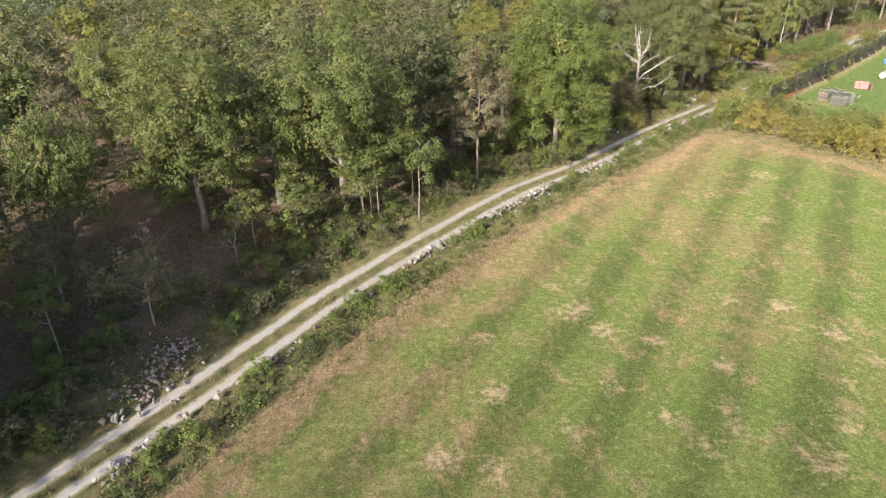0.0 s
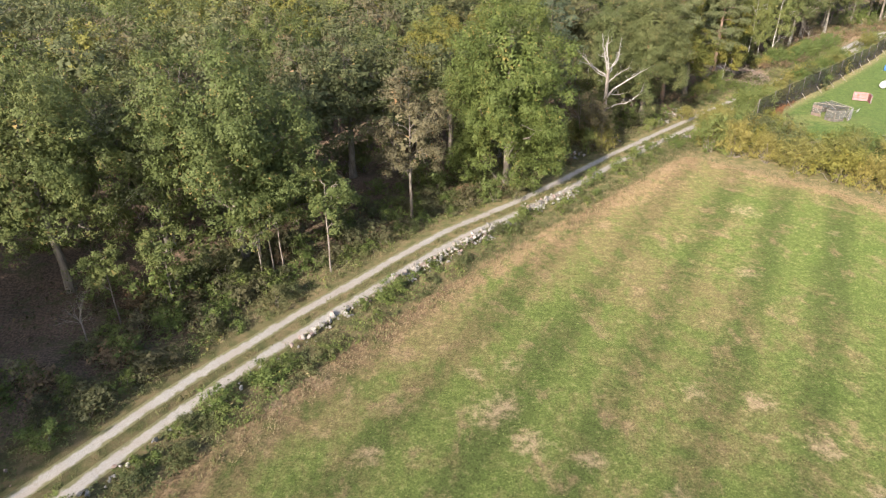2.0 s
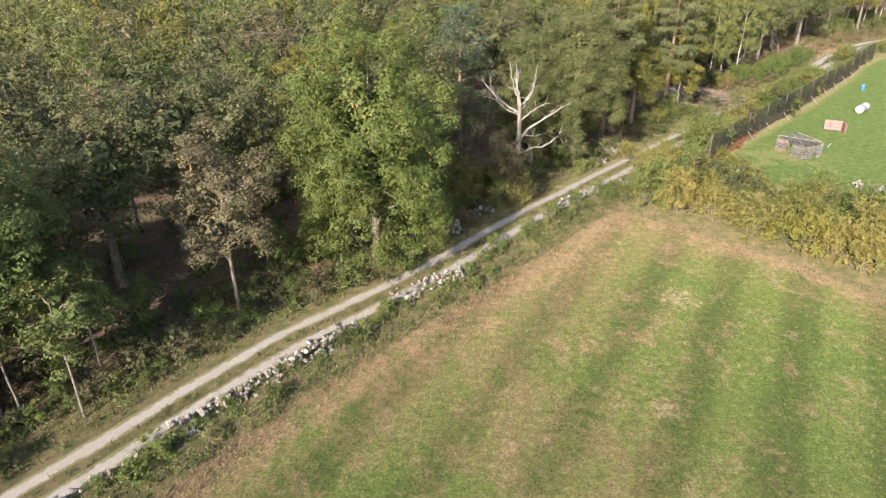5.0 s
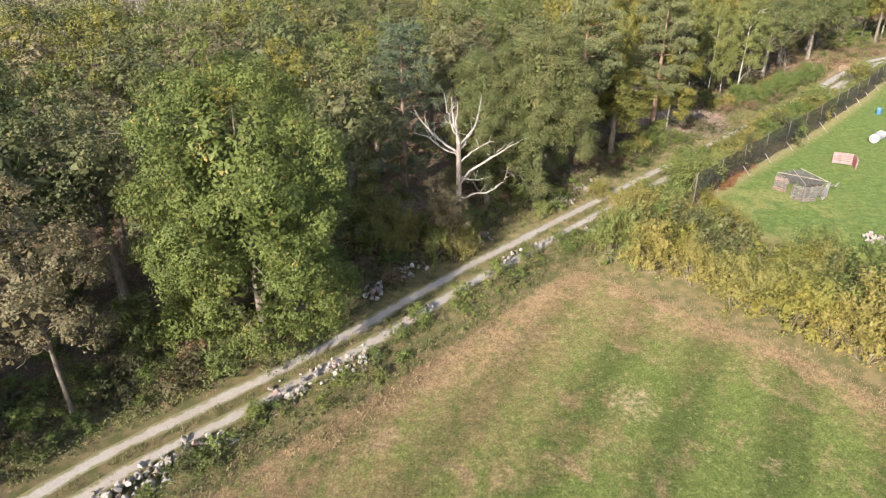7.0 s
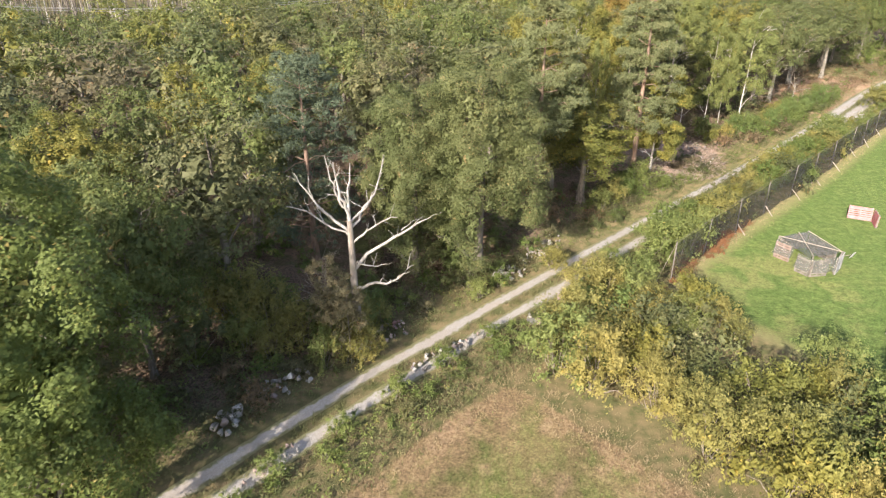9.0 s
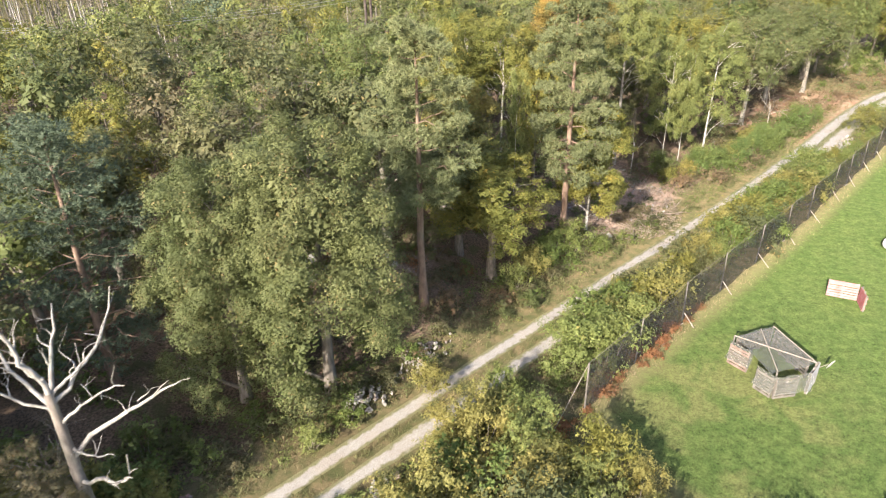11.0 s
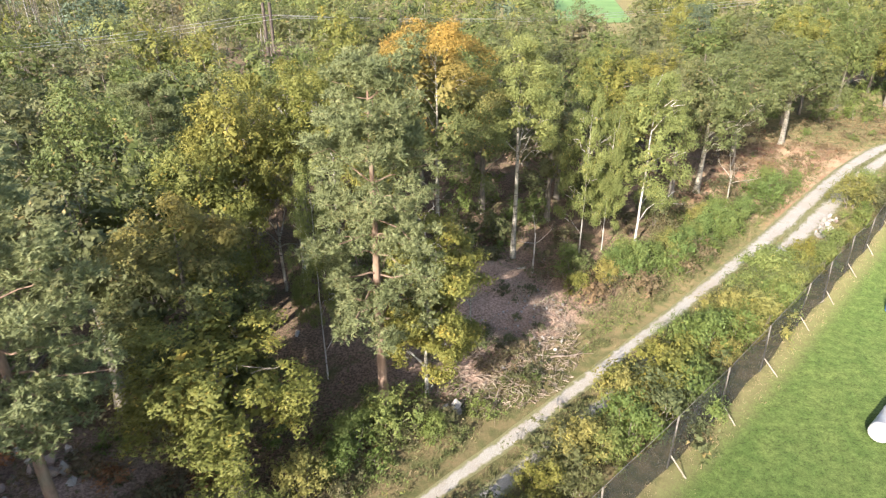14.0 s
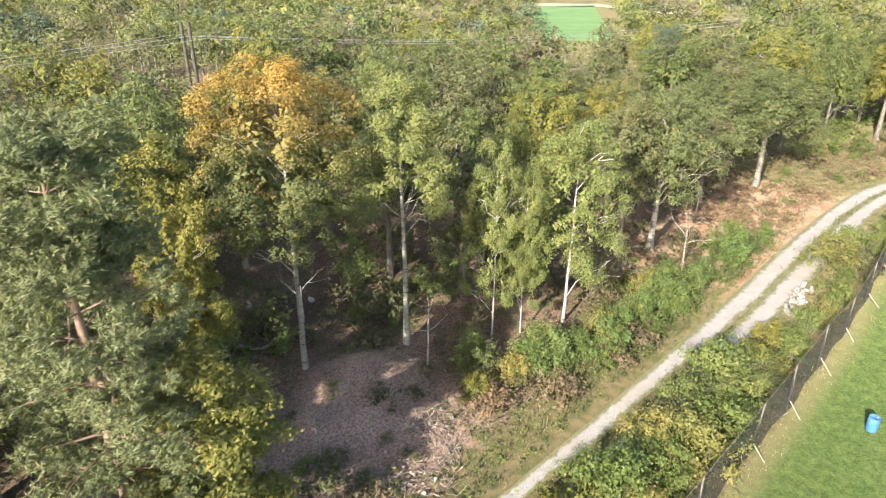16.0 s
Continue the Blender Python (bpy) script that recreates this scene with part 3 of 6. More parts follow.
def broadleaf(seed, h, r, base, leaf, bark, n_clump=70, n_leaf=9000, size=0.24, girth=None, limbs=14, airy=0.0, pointed=0.0, lobes=12, skirt=0.0, fill=0.24, n_fill=110, puff=1.5):
    """A crown of clumps on limbs. base: height of the lowest leaves; pointed: narrows to the top."""
    rng = np.random.default_rng(seed)
    tp = trunk_path(rng, h * 0.8, girth or 0.018 * h + 0.05)
    hz, zc = (h - base) / 2, (h + base) / 2
    nl = lobes
    i = np.arange(nl) + 0.5
    lz = 0.98 - (1.6 + skirt) * i / nl
    la = i * 2.39996 + rng.uniform(0, 6) + rng.normal(size=nl) * 0.25
    lr = np.sqrt(np.clip(1 - np.where(lz > 0, 1.0, 0.45) * lz ** 2, 0.05, 1))
    LD = np.column_stack([np.cos(la) * lr, np.sin(la) * lr, lz])
    LS = rng.uniform(0.8, 1.2, nl) * min(puff / math.sqrt(nl), 0.42)
    LC = LD * ((1.0 - LS * 0.95) * rng.uniform(0.86, 1.06, nl))[:, None] * np.array([r, r, hz * 1.06])
    k = np.concatenate([np.arange(nl), rng.integers(0, nl, max(n_clump - nl, 1))])
    d = rng.normal(size=(len(k), 3)) + LD[k] * 0.6 + np.array([0, 0, 0.2])
    d /= np.linalg.norm(d, axis=1)[:, None]
    size_l = (LS[k] * r)[:, None]
    C = LC[k] + d * size_l * rng.uniform(0.74, 1.08, len(k))[:, None] * np.array([1, 1, 0.88])
    rad = size_l[:, 0] * rng.uniform(0.28, 0.48, len(k)) * (1 - airy * 0.2)
    if pointed:
        C[:, :2] *= (1 - pointed * np.clip(C[:, 2:3] / hz, -0.3, 1))
    C[:, 2] += zc
    C[:, :2] += np.array([at_height(tp, z)[:2] for z in np.minimum(C[:, 2], h * 0.78)])
    V, F = clump_leaves(rng, C, rad, n_leaf / len(C), size, face=LD[k] * 0.3, core=0.0)
    # leaves deep inside the lobes
    g = rng.integers(0, nl, nl * n_fill)
    e = rng.normal(size=(len(g), 3))
    e /= np.linalg.norm(e, axis=1)[:, None]
    Q = LC[g] * rng.uniform(0.3, 1.0, (len(g), 1)) ** 0.6 + e * (LS[g] * r * rng.uniform(0.05, 0.58, len(g)))[:, None]
    if pointed:
        Q[:, :2] *= (1 - pointed * np.clip(Q[:, 2:3] / hz, -0.3, 1))
    Q[:, 2] += zc
    V2, F2 = leaves(rng, Q, e + LD[g] + [0, 0, 0.3], fill * (1.2 - 0.3 * airy), 0.6)
    V, F = np.concatenate([V, V2]), np.concatenate([F, F2 + len(V)])
    V[:, 2] = np.maximum(V[:, 2], 0.05)
    crown = mesh_of("crown", V, F, leaf)
    paths = [tp]
    order = rng.permutation(len(C))[:limbs]
    for k in order:
        z0 = np.clip(C[k, 2] - np.hypot(*C[k, :2]) * rng.uniform(0.4, 0.9), base * 0.7, h * 0.8)
        a = at_height(tp, z0)
        e = a[:3] + (C[k] - a[:3]) * 0.82
        paths.append(limb(rng, a[:3], e, max(a[3] * 0.36, 0.025), 0.015))
        for _ in range(2):
            q = e + rng.normal(size=3) * rad[k] * 0.7
            m = a[:3] + (C[k] - a[:3]) * 0.5
            paths.append(limb(rng, m, q, max(a[3] * 0.22, 0.018), 0.012, 0.05, 4))
    return tube_mesh("trunk", paths, bark), crown


def pine(seed, h, r, base, leaf, n_leaf=9000, size=0.15):
    """A tall bole with whorls of limbs that carry separate pads of needles."""
    rng = np.random.default_rng(seed)
    tp = trunk_path(rng, h * 0.97, 0.23, 0.012)
    paths, C, R = [tp], [], []
    z, turn = base, 0.0
    while z < h * 0.97:
        f = (z - base) / (h - base)
        reach = r * (math.sin(math.pi * min(0.22 + f * 0.72, 1.0)) ** 0.7 * 0.85 + 0.15) * (1.0 - 0.25 * f)
        for k in range(rng.integers(3, 6)):
            turn += 2.4 + rng.normal() * 0.3
            L = reach * rng.uniform(0.5, 1.1)
            s = at_height(tp, z)
            tip = s[:3] + np.array([math.cos(turn) * L, math.sin(turn) * L, L * rng.uniform(-0.22, 0.16) + f * 0.7])
            paths.append(limb(rng, s[:3], tip, max(0.06 * (1 - f), 0.018), 0.01, 0.04))
            side = np.array([-math.sin(turn), math.cos(turn), 0.0])
            for g, w in ((0.42, 0.22), (0.62, -0.3), (0.74, 0.34), (0.9, -0.2), (1.0, 0.08)):
                C.append(s[:3] + (tip - s[:3]) * g + side * w * L * rng.uniform(0.5, 1.2) + rng.normal(size=3) * 0.16 + [0, 0, 0.14])
                R.append(rng.uniform(0.3, 0.6) * (0.8 + 0.2 * g))
        z += rng.uniform(0.55, 0.9)
    C.append(at_height(tp, h * 0.96)[:3])
    R.append(0.6)
    V, F = needle_tufts(rng, C, R, n_leaf, size, 0.13)
    C, R = np.array(C), np.array(R)
    g = rng.integers(0, len(C), n_leaf // 7)
    V2, F2 = leaves(rng, C[g] + rng.normal(size=(len(g), 3)) * R[g][:, None] * [0.4, 0.4, 0.2], rng.normal(size=(len(g), 3)) * 0.5 + [0, 0, 1], 0.075, 0.4)
    V, F = np.concatenate([V, V2]), np.concatenate([F, F2 + len(V)])
    return tube_mesh("trunk", paths, BARK["pine"], 8), mesh_of("crown", V, F, leaf)


def branching(rng, a, d, L, r, depth, paths, bend=0.35, forks=(2, 3)):
    """Bare branches that fork and thin out."""
    d = d / np.linalg.norm(d)
    n = 5
    p, q = [np.append(a, r)], np.array(a, float)
    v = d.copy()
    for k in range(n):
        v = v + rng.normal(size=3) * bend * 0.35 + np.array([0, 0, 0.05])
        v /= np.linalg.norm(v)
        q = q + v * L / n
        p.append(np.append(q, r * (1 - 0.68 * (k + 1) / n)))
    paths.append(np.array(p))
    if depth > 0:
        for _ in range(rng.integers(forks[0], forks[1] + 1)):
            k = rng.integers(2, n + 1)
            w = v + rng.normal(size=3) * 0.75
            branching(rng, p[k][:3], w, L * rng.uniform(0.55, 0.8), p[k][3] * 0.7, depth - 1, paths, bend, forks)


def bare_tree(seed, h, bark, r=0.2, depth=3, spread=0.8, stems=6, leaf=None, bend=0.35, forks=(2, 3)):
    rng = np.random.default_rng(seed)
    tp = trunk_path(rng, h * 0.55, r, 0.03)
    tp[:, 3] = np.linspace(r, r * 0.55, len(tp))
    paths = [tp]
    for k in range(stems):
        a = at_height(tp, h * rng.uniform(0.32, 0.55))
        ang = k * math.tau / stems + rng.uniform(-0.4, 0.4)
        branching(rng, a[:3], np.array([math.cos(ang) * spread, math.sin(ang) * spread, rng.uniform(0.35, 1.0)]), h * rng.uniform(0.26, 0.42) * (1.3 if bend > 0.5 else 1.0), a[3] * 0.6, depth, paths, bend, forks)
    crown = None
    if leaf:
        tips = np.array([p[-1][:3] for p in paths[1:]])
        V, F = clump_leaves(rng, tips, np.full(len(tips), 0.4), 14, 0.12)
        crown = mesh_of("crown", V, F, leaf)
    return tube_mesh("trunk", paths[:1], bark, 7), tube_mesh("limbwork", paths[1:], bark, 5), crown


def shrub(seed, h, r, leaf, n_leaf=1600, size=0.13, stems=7, upright=0.0):
    rng = np.random.default_rng(seed)
    C, R, paths = [], [], []
    for k in range(stems * 3):
        a, q = rng.uniform(0, math.tau), r * rng.uniform(0.1, 0.85)
        z = h * rng.uniform(0.12, 0.92) * (1 - 0.45 * (q / r) ** 2)
        tip = np.array([math.cos(a) * q, math.sin(a) * q, z])
        C.append(tip)
        R.append(r * rng.uniform(0.2, 0.36) * (1 - 0.35 * upright))
        if k < stems:
            paths.append(limb(rng, (math.cos(a) * 0.15, math.sin(a) * 0.15, -0.1), tip * 0.8, 0.02, 0.008, 0.05, 4))
    V, F = clump_leaves(rng, C, R, n_leaf / len(C), size, 0.85 + upright, 0.5, core=0.3)
    V[:, 2] = np.maximum(V[:, 2], 0.02)
    return tube_mesh("stem", paths, BARK["twig"], 4), mesh_of("foliage", V, F, leaf)


class Kind:
    """One sort of plant: a few built shapes, copied over the plan."""

    def __init__(self, name, category, label, group, shapes, h, parts=("trunk", "crown")):
        self.name, self.category, self.label, self.group = name, category, label, group
        self.shapes, self.h, self.parts, self.first, self.count = shapes, h, parts, {}, 0

    def put(self, x, y, h, wide=1.0, z=0.0, label="", turn=None):
        k = self.count % len(self.shapes)
        self.count += 1
        rng = random.Random(int(x * 131 + y * 977))
        turn = rng.uniform(0, math.tau) if turn is None else turn
        s = h / self.h
        m = Matrix.LocRotScale(Vector((x, y, z + rise(x, y))), Euler((0, 0, turn)), Vector((s * wide, s * wide, s)))
        if k not in self.first:
            e = thing(self.name, (0, 0, 0), self.label, self.category, self.group)
            for n, me in zip(self.parts, self.shapes[k]):
                if me:
                    ob = under(n, me, e)
                    if n in ("stem", "limbwork"):
                        ob["kind"] = "stuff"
            e.matrix_basis = m
            self.first[k] = e
        else:
            src = self.first[k]
            e = copy_thing(src, m @ Matrix.Diagonal((1 / src.scale.x, 1 / src.scale.y, 1 / src.scale.z, 1)))
        if label:
            e["label"] = label
        return e


OAK = Kind("oak_tree", "tree", "broad oak with dense green crown at the wood's edge", "woodland trees",
           [broadleaf(11 + k, 14, 5.6, 1.4, LEAF["oak"], BARK["oak"], 120, 11000, 0.18, lobes=16) for k in range(2)], 14)
HERO = Kind("oak_tree", "tree", "big dense green oak at the wood's edge", "woodland trees",
            [broadleaf(14 + k, 14, 5.6, 0.4, LEAF["oak"], BARK["oak"], 230, 40000, 0.118, lobes=24, skirt=0.1, fill=0.125, n_fill=330, puff=1.7) for k in range(2)], 14)
BRIGHT = Kind("oak_tree", "tree", "large light green oak standing beside the track", "woodland trees",
              [broadleaf(31, 15, 5.3, -0.6, LEAF["bright"], BARK["oak"], 340, 70000, 0.108, lobes=34, skirt=0.3, fill=0.12, n_fill=420, puff=1.9)], 15)
GREY = Kind("oak_tree", "tree", "tall oak with pale green leaves down to the ground", "woodland trees",
            [broadleaf(35, 13.5, 4.3, 0.3, LEAF["pale"], BARK["oak"], 260, 78000, 0.077, lobes=26, skirt=0.3, fill=0.1, n_fill=420, puff=1.6, pointed=0.12)], 13.5)
SPREAD = Kind("oak_tree", "tree", "wide spreading oak with pale forked trunks", "woodland trees",
              [broadleaf(38, 11, 5.0, 3.0, LEAF["pale"], BARK["aspen"], 200, 17000, 0.11, lobes=18, n_fill=120, fill=0.17)], 11)
OLIVE = Kind("broadleaf_tree", "tree", "olive green broadleaf tree within the wood", "woodland trees",
             [broadleaf(41 + k, 13, 3.8, 1.6, LEAF["olive"], BARK["oak"], 100, 5600, 0.158, limbs=8, n_fill=70, fill=0.2, lobes=14) for k in range(3)]
             + [broadleaf(45, 13, 3.9, 1.6, LEAF["oak"], BARK["oak"], 100, 5600, 0.158, limbs=8, n_fill=70, fill=0.2, lobes=14)], 13)
BACK = Kind("broadleaf_tree", "tree", "crowded green and olive tree deep in the wood", "woodland trees",
            [broadleaf(46 + k, 13, 3.8, 3.0, LEAF[c], BARK["oak"], 60, 1900, 0.22, limbs=4, n_fill=28, fill=0.28) for k, c in enumerate(("olive", "oak", "pale", "oak", "dry", "olive", "yellow"))], 13)
DRY = Kind("broadleaf_tree", "tree", "thin tree with brownish olive withering leaves", "woodland trees",
           [broadleaf(51 + k, 11.5, 2.6, 1.2, LEAF["dry"], BARK["oak"], 100, 10500, 0.11, girth=0.1, airy=0.5, limbs=22, n_fill=30, fill=0.18, skirt=0.2) for k in range(2)], 11.5)
YELLOW = Kind("broadleaf_tree", "tree", "tree with yellowing green leaves in autumn", "woodland trees",
              [broadleaf(61 + k, 13, 3.1, 1.4, LEAF["yellow"], BARK["oak"], 160, 15000, 0.108, limbs=9, n_fill=170, fill=0.125, lobes=18) for k in range(2)], 13)
GOLDEN = Kind("broadleaf_tree", "tree", "round tree turning golden at the top, dark green below", "woodland trees",
              [broadleaf(67, 12.3, 3.3, 0.4, LEAF["golden"], BARK["oak"], 150, 26000, 0.105, lobes=20, skirt=0.25, fill=0.115, n_fill=240)], 12.3)
ORANGE = Kind("broadleaf_tree", "tree", "tall tree with an orange and yellow autumn crown", "woodland trees",
              [broadleaf(71, 16, 3.9, 4.8, LEAF["orange"], BARK["aspen"], 220, 42000, 0.088, girth=0.15, lobes=24, skirt=0.2, fill=0.12, n_fill=160)], 16)
BIRCH = Kind("birch_tree", "tree", "slender birch with white bark and light green leaves", "woodland trees",
             [broadleaf(81 + k, 11.5, 2.8, 1.4, LEAF["birch"], BARK["birch"], 150, 26000, 0.078, girth=0.06, limbs=9, airy=0.3, pointed=0.2, skirt=0.35, lobes=24, n_fill=60, fill=0.11) for k in range(2)], 11.5)
ASPEN = Kind("aspen_tree", "tree", "tall aspen with a bare pale trunk and high light crown", "woodland trees",
             [broadleaf(91, 15, 2.4, 4.6, LEAF["birch"], BARK["aspen"], 140, 22000, 0.08, girth=0.15, airy=0.2, pointed=0.15, lobes=22, n_fill=60, fill=0.12)], 15)
YOUNG_BIRCH = Kind("birch_tree", "tree", "young birch with drooping yellow-green leaves", "woodland trees",
                   [broadleaf(64, 10, 2.1, 0.8, LEAF["yellow"], BARK["birch"], 120, 22000, 0.1, girth=0.07, limbs=12, airy=0.3, skirt=0.3, lobes=20, n_fill=60, fill=0.12)], 10)
TALL_BIRCH = Kind("birch_tree", "tree", "tall birch with a bare white trunk and yellowing top", "woodland trees",
                  [broadleaf(66, 15, 2.7, 6.5, LEAF["yellow"], BARK["birch"], 110, 13000, 0.1, girth=0.13, limbs=16, airy=0.4, lobes=18, n_fill=40, fill=0.13)], 15)
TALL_PINE = Kind("pine_tree", "tree", "tall Scots pine with reddish trunk and fluffy needle pads", "woodland trees",
                 [pine(101, 16, 3.1, 5.2, LEAF["needle"], 95000, 0.165)], 16)
PINE = Kind("pine_tree", "tree", "Scots pine with reddish trunk and tufted needles", "woodland trees",
            [pine(102, 16, 3.0, 7.0, LEAF["needle"], 62000, 0.19)], 16)
BLUE = Kind("pine_tree", "tree", "blue-green pine with dense needles inside the wood", "woodland trees",
            [pine(105, 13, 3.5, 2.8, LEAF["blue"], 40000, 0.17)], 13)
DEAD = Kind("dead_tree", "tree", "leafless dead tree with bleached pale branches", "",
            [bare_tree(123, 9.5, BARK["dead"], 0.17, 3, 0.85, 7, None, 0.8, (1, 2))], 9.5, ("trunk", "limbwork", "crown"))


def old_dead_tree():
    """A grey bole forking into crooked limbs: start height, reach, rise, depth, girth, upward curl."""
    rng = np.random.default_rng(17)
    tp = trunk_path(rng, 7.5, 0.24, 0.012)
    tp[:, 3] = np.linspace(0.25, 0.13, len(tp))
    paths = []
    for z0, dx, rise, dy, r, curl in ((7.1, -0.4, 3.3, -0.2, 0.13, 0.1), (7.2, 0.0, 2.9, 1.7, 0.13, 0.2), (8.0, -1.0, 2.4, 0.1, 0.08, 0.5), (6.9, -2.7, 2.3, 1.3, 0.10, 0.3),
                                      (6.6, -2.8, 1.6, -0.3, 0.06, -0.2), (7.1, 1.6, 2.4, 1.9, 0.10, 0.6), (7.3, 1.2, 1.7, 0.8, 0.07, 0.3), (6.2, 2.1, 1.3, 0.3, 0.07, -0.5),
                                      (4.8, 3.9, 2.8, 0.4, 0.12, -0.45), (3.9, 3.1, 3.0, -1.8, 0.10, 0.55), (5.2, 1.5, 0.5, -0.4, 0.04, -0.6)):
        u = np.linspace(0, 1, 11)
        a = at_height(tp, min(z0, 7.4))
        a[2] = z0
        bend = np.column_stack([u ** (0.85 if curl > 0 else 1.05) * dx, u * dy, rise * ((1 - abs(curl)) * u + (curl * u ** 5 if curl > 0 else -curl * (1 - (1 - u) ** 2)))])
        bend[1:] += np.cumsum(rng.normal(size=(10, 3)), axis=0) * 0.055
        p = np.column_stack([a[:3] + bend, 0.62 * r * (1 - u) ** 0.7 + 0.018])
        paths.append(p)
        for k in (4, 6, 7, 9):
            v = p[k, :3] - p[k - 1, :3] + rng.normal(size=3) * 0.2 + np.array([0, 0, 0.12])
            branching(rng, p[k, :3], v, rng.uniform(0.4, 1.2), p[k, 3] * 0.6, 1, paths, 0.7, (0, 2))
    return tube_mesh("trunk", [tp], BARK["twig"], 8), tube_mesh("limbwork", paths, BARK["dead"], 6), None


OLD_DEAD = Kind("dead_tree", "tree", "old leafless tree with long bleached crooked limbs", "", [old_dead_tree()], 10.5, ("trunk", "limbwork", "crown"))
BARE = Kind("bare_shrub", "shrub", "small grey leafless tree with fine upright twigs", "",
            [bare_tree(121, 5, BARK["twig"], 0.07, 3, 0.45, 7), bare_tree(122, 5, BARK["twig"], 0.06, 3, 0.6, 6, LEAF["dry"])], 5, ("trunk", "limbwork", "crown"))
SNAG = Kind("snag", "tree", "broken dead tree stem with grey peeling wood", "",
            [bare_tree(125, 8, BARK["aspen"], 0.1, 1, 0.8, 4), bare_tree(126, 8, BARK["dead"], 0.1, 1, 0.7, 3)], 8, ("trunk", "limbwork", "crown"))
SAPLING = Kind("young_tree", "tree", "slender young tree with a thin pale stem", "woodland trees",
               [broadleaf(131 + k, 7, 1.7, 2.2, LEAF["oak"], BARK["twig"], 40, 3000, 0.12, girth=0.032, limbs=6, airy=0.6, lobes=8, n_fill=16, fill=0.2) for k in range(2)], 7)
GREEN = Kind("shrub", "shrub", "leafy green shrub in rough grass", "shrubs", [shrub(141 + k, 2.0, 1.3, LEAF["shrub"], 1050, 0.094, upright=0.3) for k in range(3)], 2.0, ("stem", "foliage"))
FINE = Kind("shrub", "shrub", "light green leafy bush between track and fence", "hedge bushes", [shrub(241 + k, 2.2, 1.35, LEAF[c], 2000, 0.082, 10, 0.4) for k, c in enumerate(("shrub", "hedge", "bush"))], 2.2, ("stem", "foliage"))
WEEDS = Kind("weed_clump", "weeds", "leafy green weeds in the rough grass", "weed clumps", [shrub(341 + k, 1.0, 0.75, LEAF[c], 330, 0.09, 5, upright=0.4) for k, c in enumerate(("shrub", "weed", "shrub"))], 1.0, ("stem", "foliage"))
HEDGE = Kind("hedge_bush", "shrub", "yellowing hazel bush in the overgrown hedge", "hedge bushes", [shrub(151 + k, 3.0, 1.7, LEAF[c], 2400, 0.088, 14, 0.7) for k, c in enumerate(("hedge", "hedge", "bush"))], 3.0, ("stem", "foliage"))
BRUSH = Kind("hedge_bush", "shrub", "brownish green scrub bush in the hedge", "hedge bushes", [shrub(156 + k, 2.4, 1.8, LEAF[c], 1600, 0.096, 11) for k, c in enumerate(("weed", "olive"))], 2.4, ("stem", "foliage"))
SHOOTS = Kind("shrub", "shrub", "fresh green bush of upright shoots on the verge", "shrubs", [shrub(251 + k, 2.2, 1.05, LEAF["fresh"], 2200, 0.085, 12, 0.9) for k in range(2)], 2.2, ("stem", "foliage"))
GOLD = Kind("hedge_bush", "shrub", "bush with golden yellow autumn leaves", "hedge bushes", [shrub(161, 2.4, 1.5, LEAF["yellow"], 2000, 0.1)], 2.4, ("stem", "foliage"))
RUST = Kind("bracken", "shrub", "rust brown withered bracken clump", "bracken clumps", [shrub(171, 1.0, 1.1, LEAF["rust"], 480, 0.1)], 1.0, ("stem", "foliage"))
EMBER = Kind("bracken", "shrub", "bright orange withered bracken at the fence foot", "bracken clumps", [shrub(175, 0.6, 0.7, LEAF["ember"], 380, 0.09)], 0.6, ("stem", "foliage"))
UNDER = Kind("undergrowth_bush", "shrub", "dark tangled undergrowth bush on the woodland floor", "undergrowth", [shrub(181 + k, 1.5, 1.3, LEAF["litter"], 340, 0.125) for k in range(2)], 1.5, ("stem", "foliage"))

THICKET = Kind("thicket_bush", "shrub", "dense dark green thicket under the trees", "undergrowth", [shrub(191 + k, 3.4, 1.9, LEAF[c], 700, 0.155, 8, 0.2) for k, c in enumerate(("oak", "olive", "shrub"))], 3.4, ("stem", "foliage"))

# the trees that stand out, by plan place and height
taken = []


def tree(kind, x, y, h, wide=1.0, label=""):
    taken.append((x, y))
    kind.put(x, y, h, wide, -0.05, label)


for x, y, h, w in [(-17, 42.5, 14, 0.86), (-7.3, 45.6, 15, 0.9)]:
    tree(HERO, x, y, h, w)
for x, y, h, w in [(64.5, 121.5, 11.5, 0.9), (78, 135.5, 10.5, 1.15), (71.5, 131.5, 10.5, 1.0)]:
    tree(SPREAD, x, y, h, w)
tree(BRIGHT, 10.6, 57.9, 15.8, 0.9)
tree(GREY, 27.2, 77.8, 14.4, 0.94)
tree(GREY, 23.2, 77.4, 12.8, 0.88)
for x, y, h, w in [(1.3, 62.5, 12.4, 1.0), (-2, 60, 13.5, 1.1), (6.2, 64.5, 12.5, 0.9), (12.4, 80.5, 13.6, 1), (-1.5, 69, 12, 1), (20.3, 86.5, 13, 1), (28.6, 93.5, 13.6, 1),
                   (18.7, 94, 12.5, 1), (22.5, 97, 13.3, 1), (6.7, 110.7, 13.5, 1), (13.3, 113, 13, 1), (22.4, 110.4, 13.8, 1), (50.7, 128.6, 12.2, 1), (62, 120.5, 12, 0.8),
                   (46.2, 117.5, 12, 0.9), (52.4, 119.5, 11.5, 0.9)]:
    tree(OLIVE, x, y, h, w)
for x, y, h in [(3.2, 52.8, 12.0), (22, 88.5, 12), (70, 128, 9), (-13.0, 52.0, 12)]:
    tree(DRY, x, y, h)
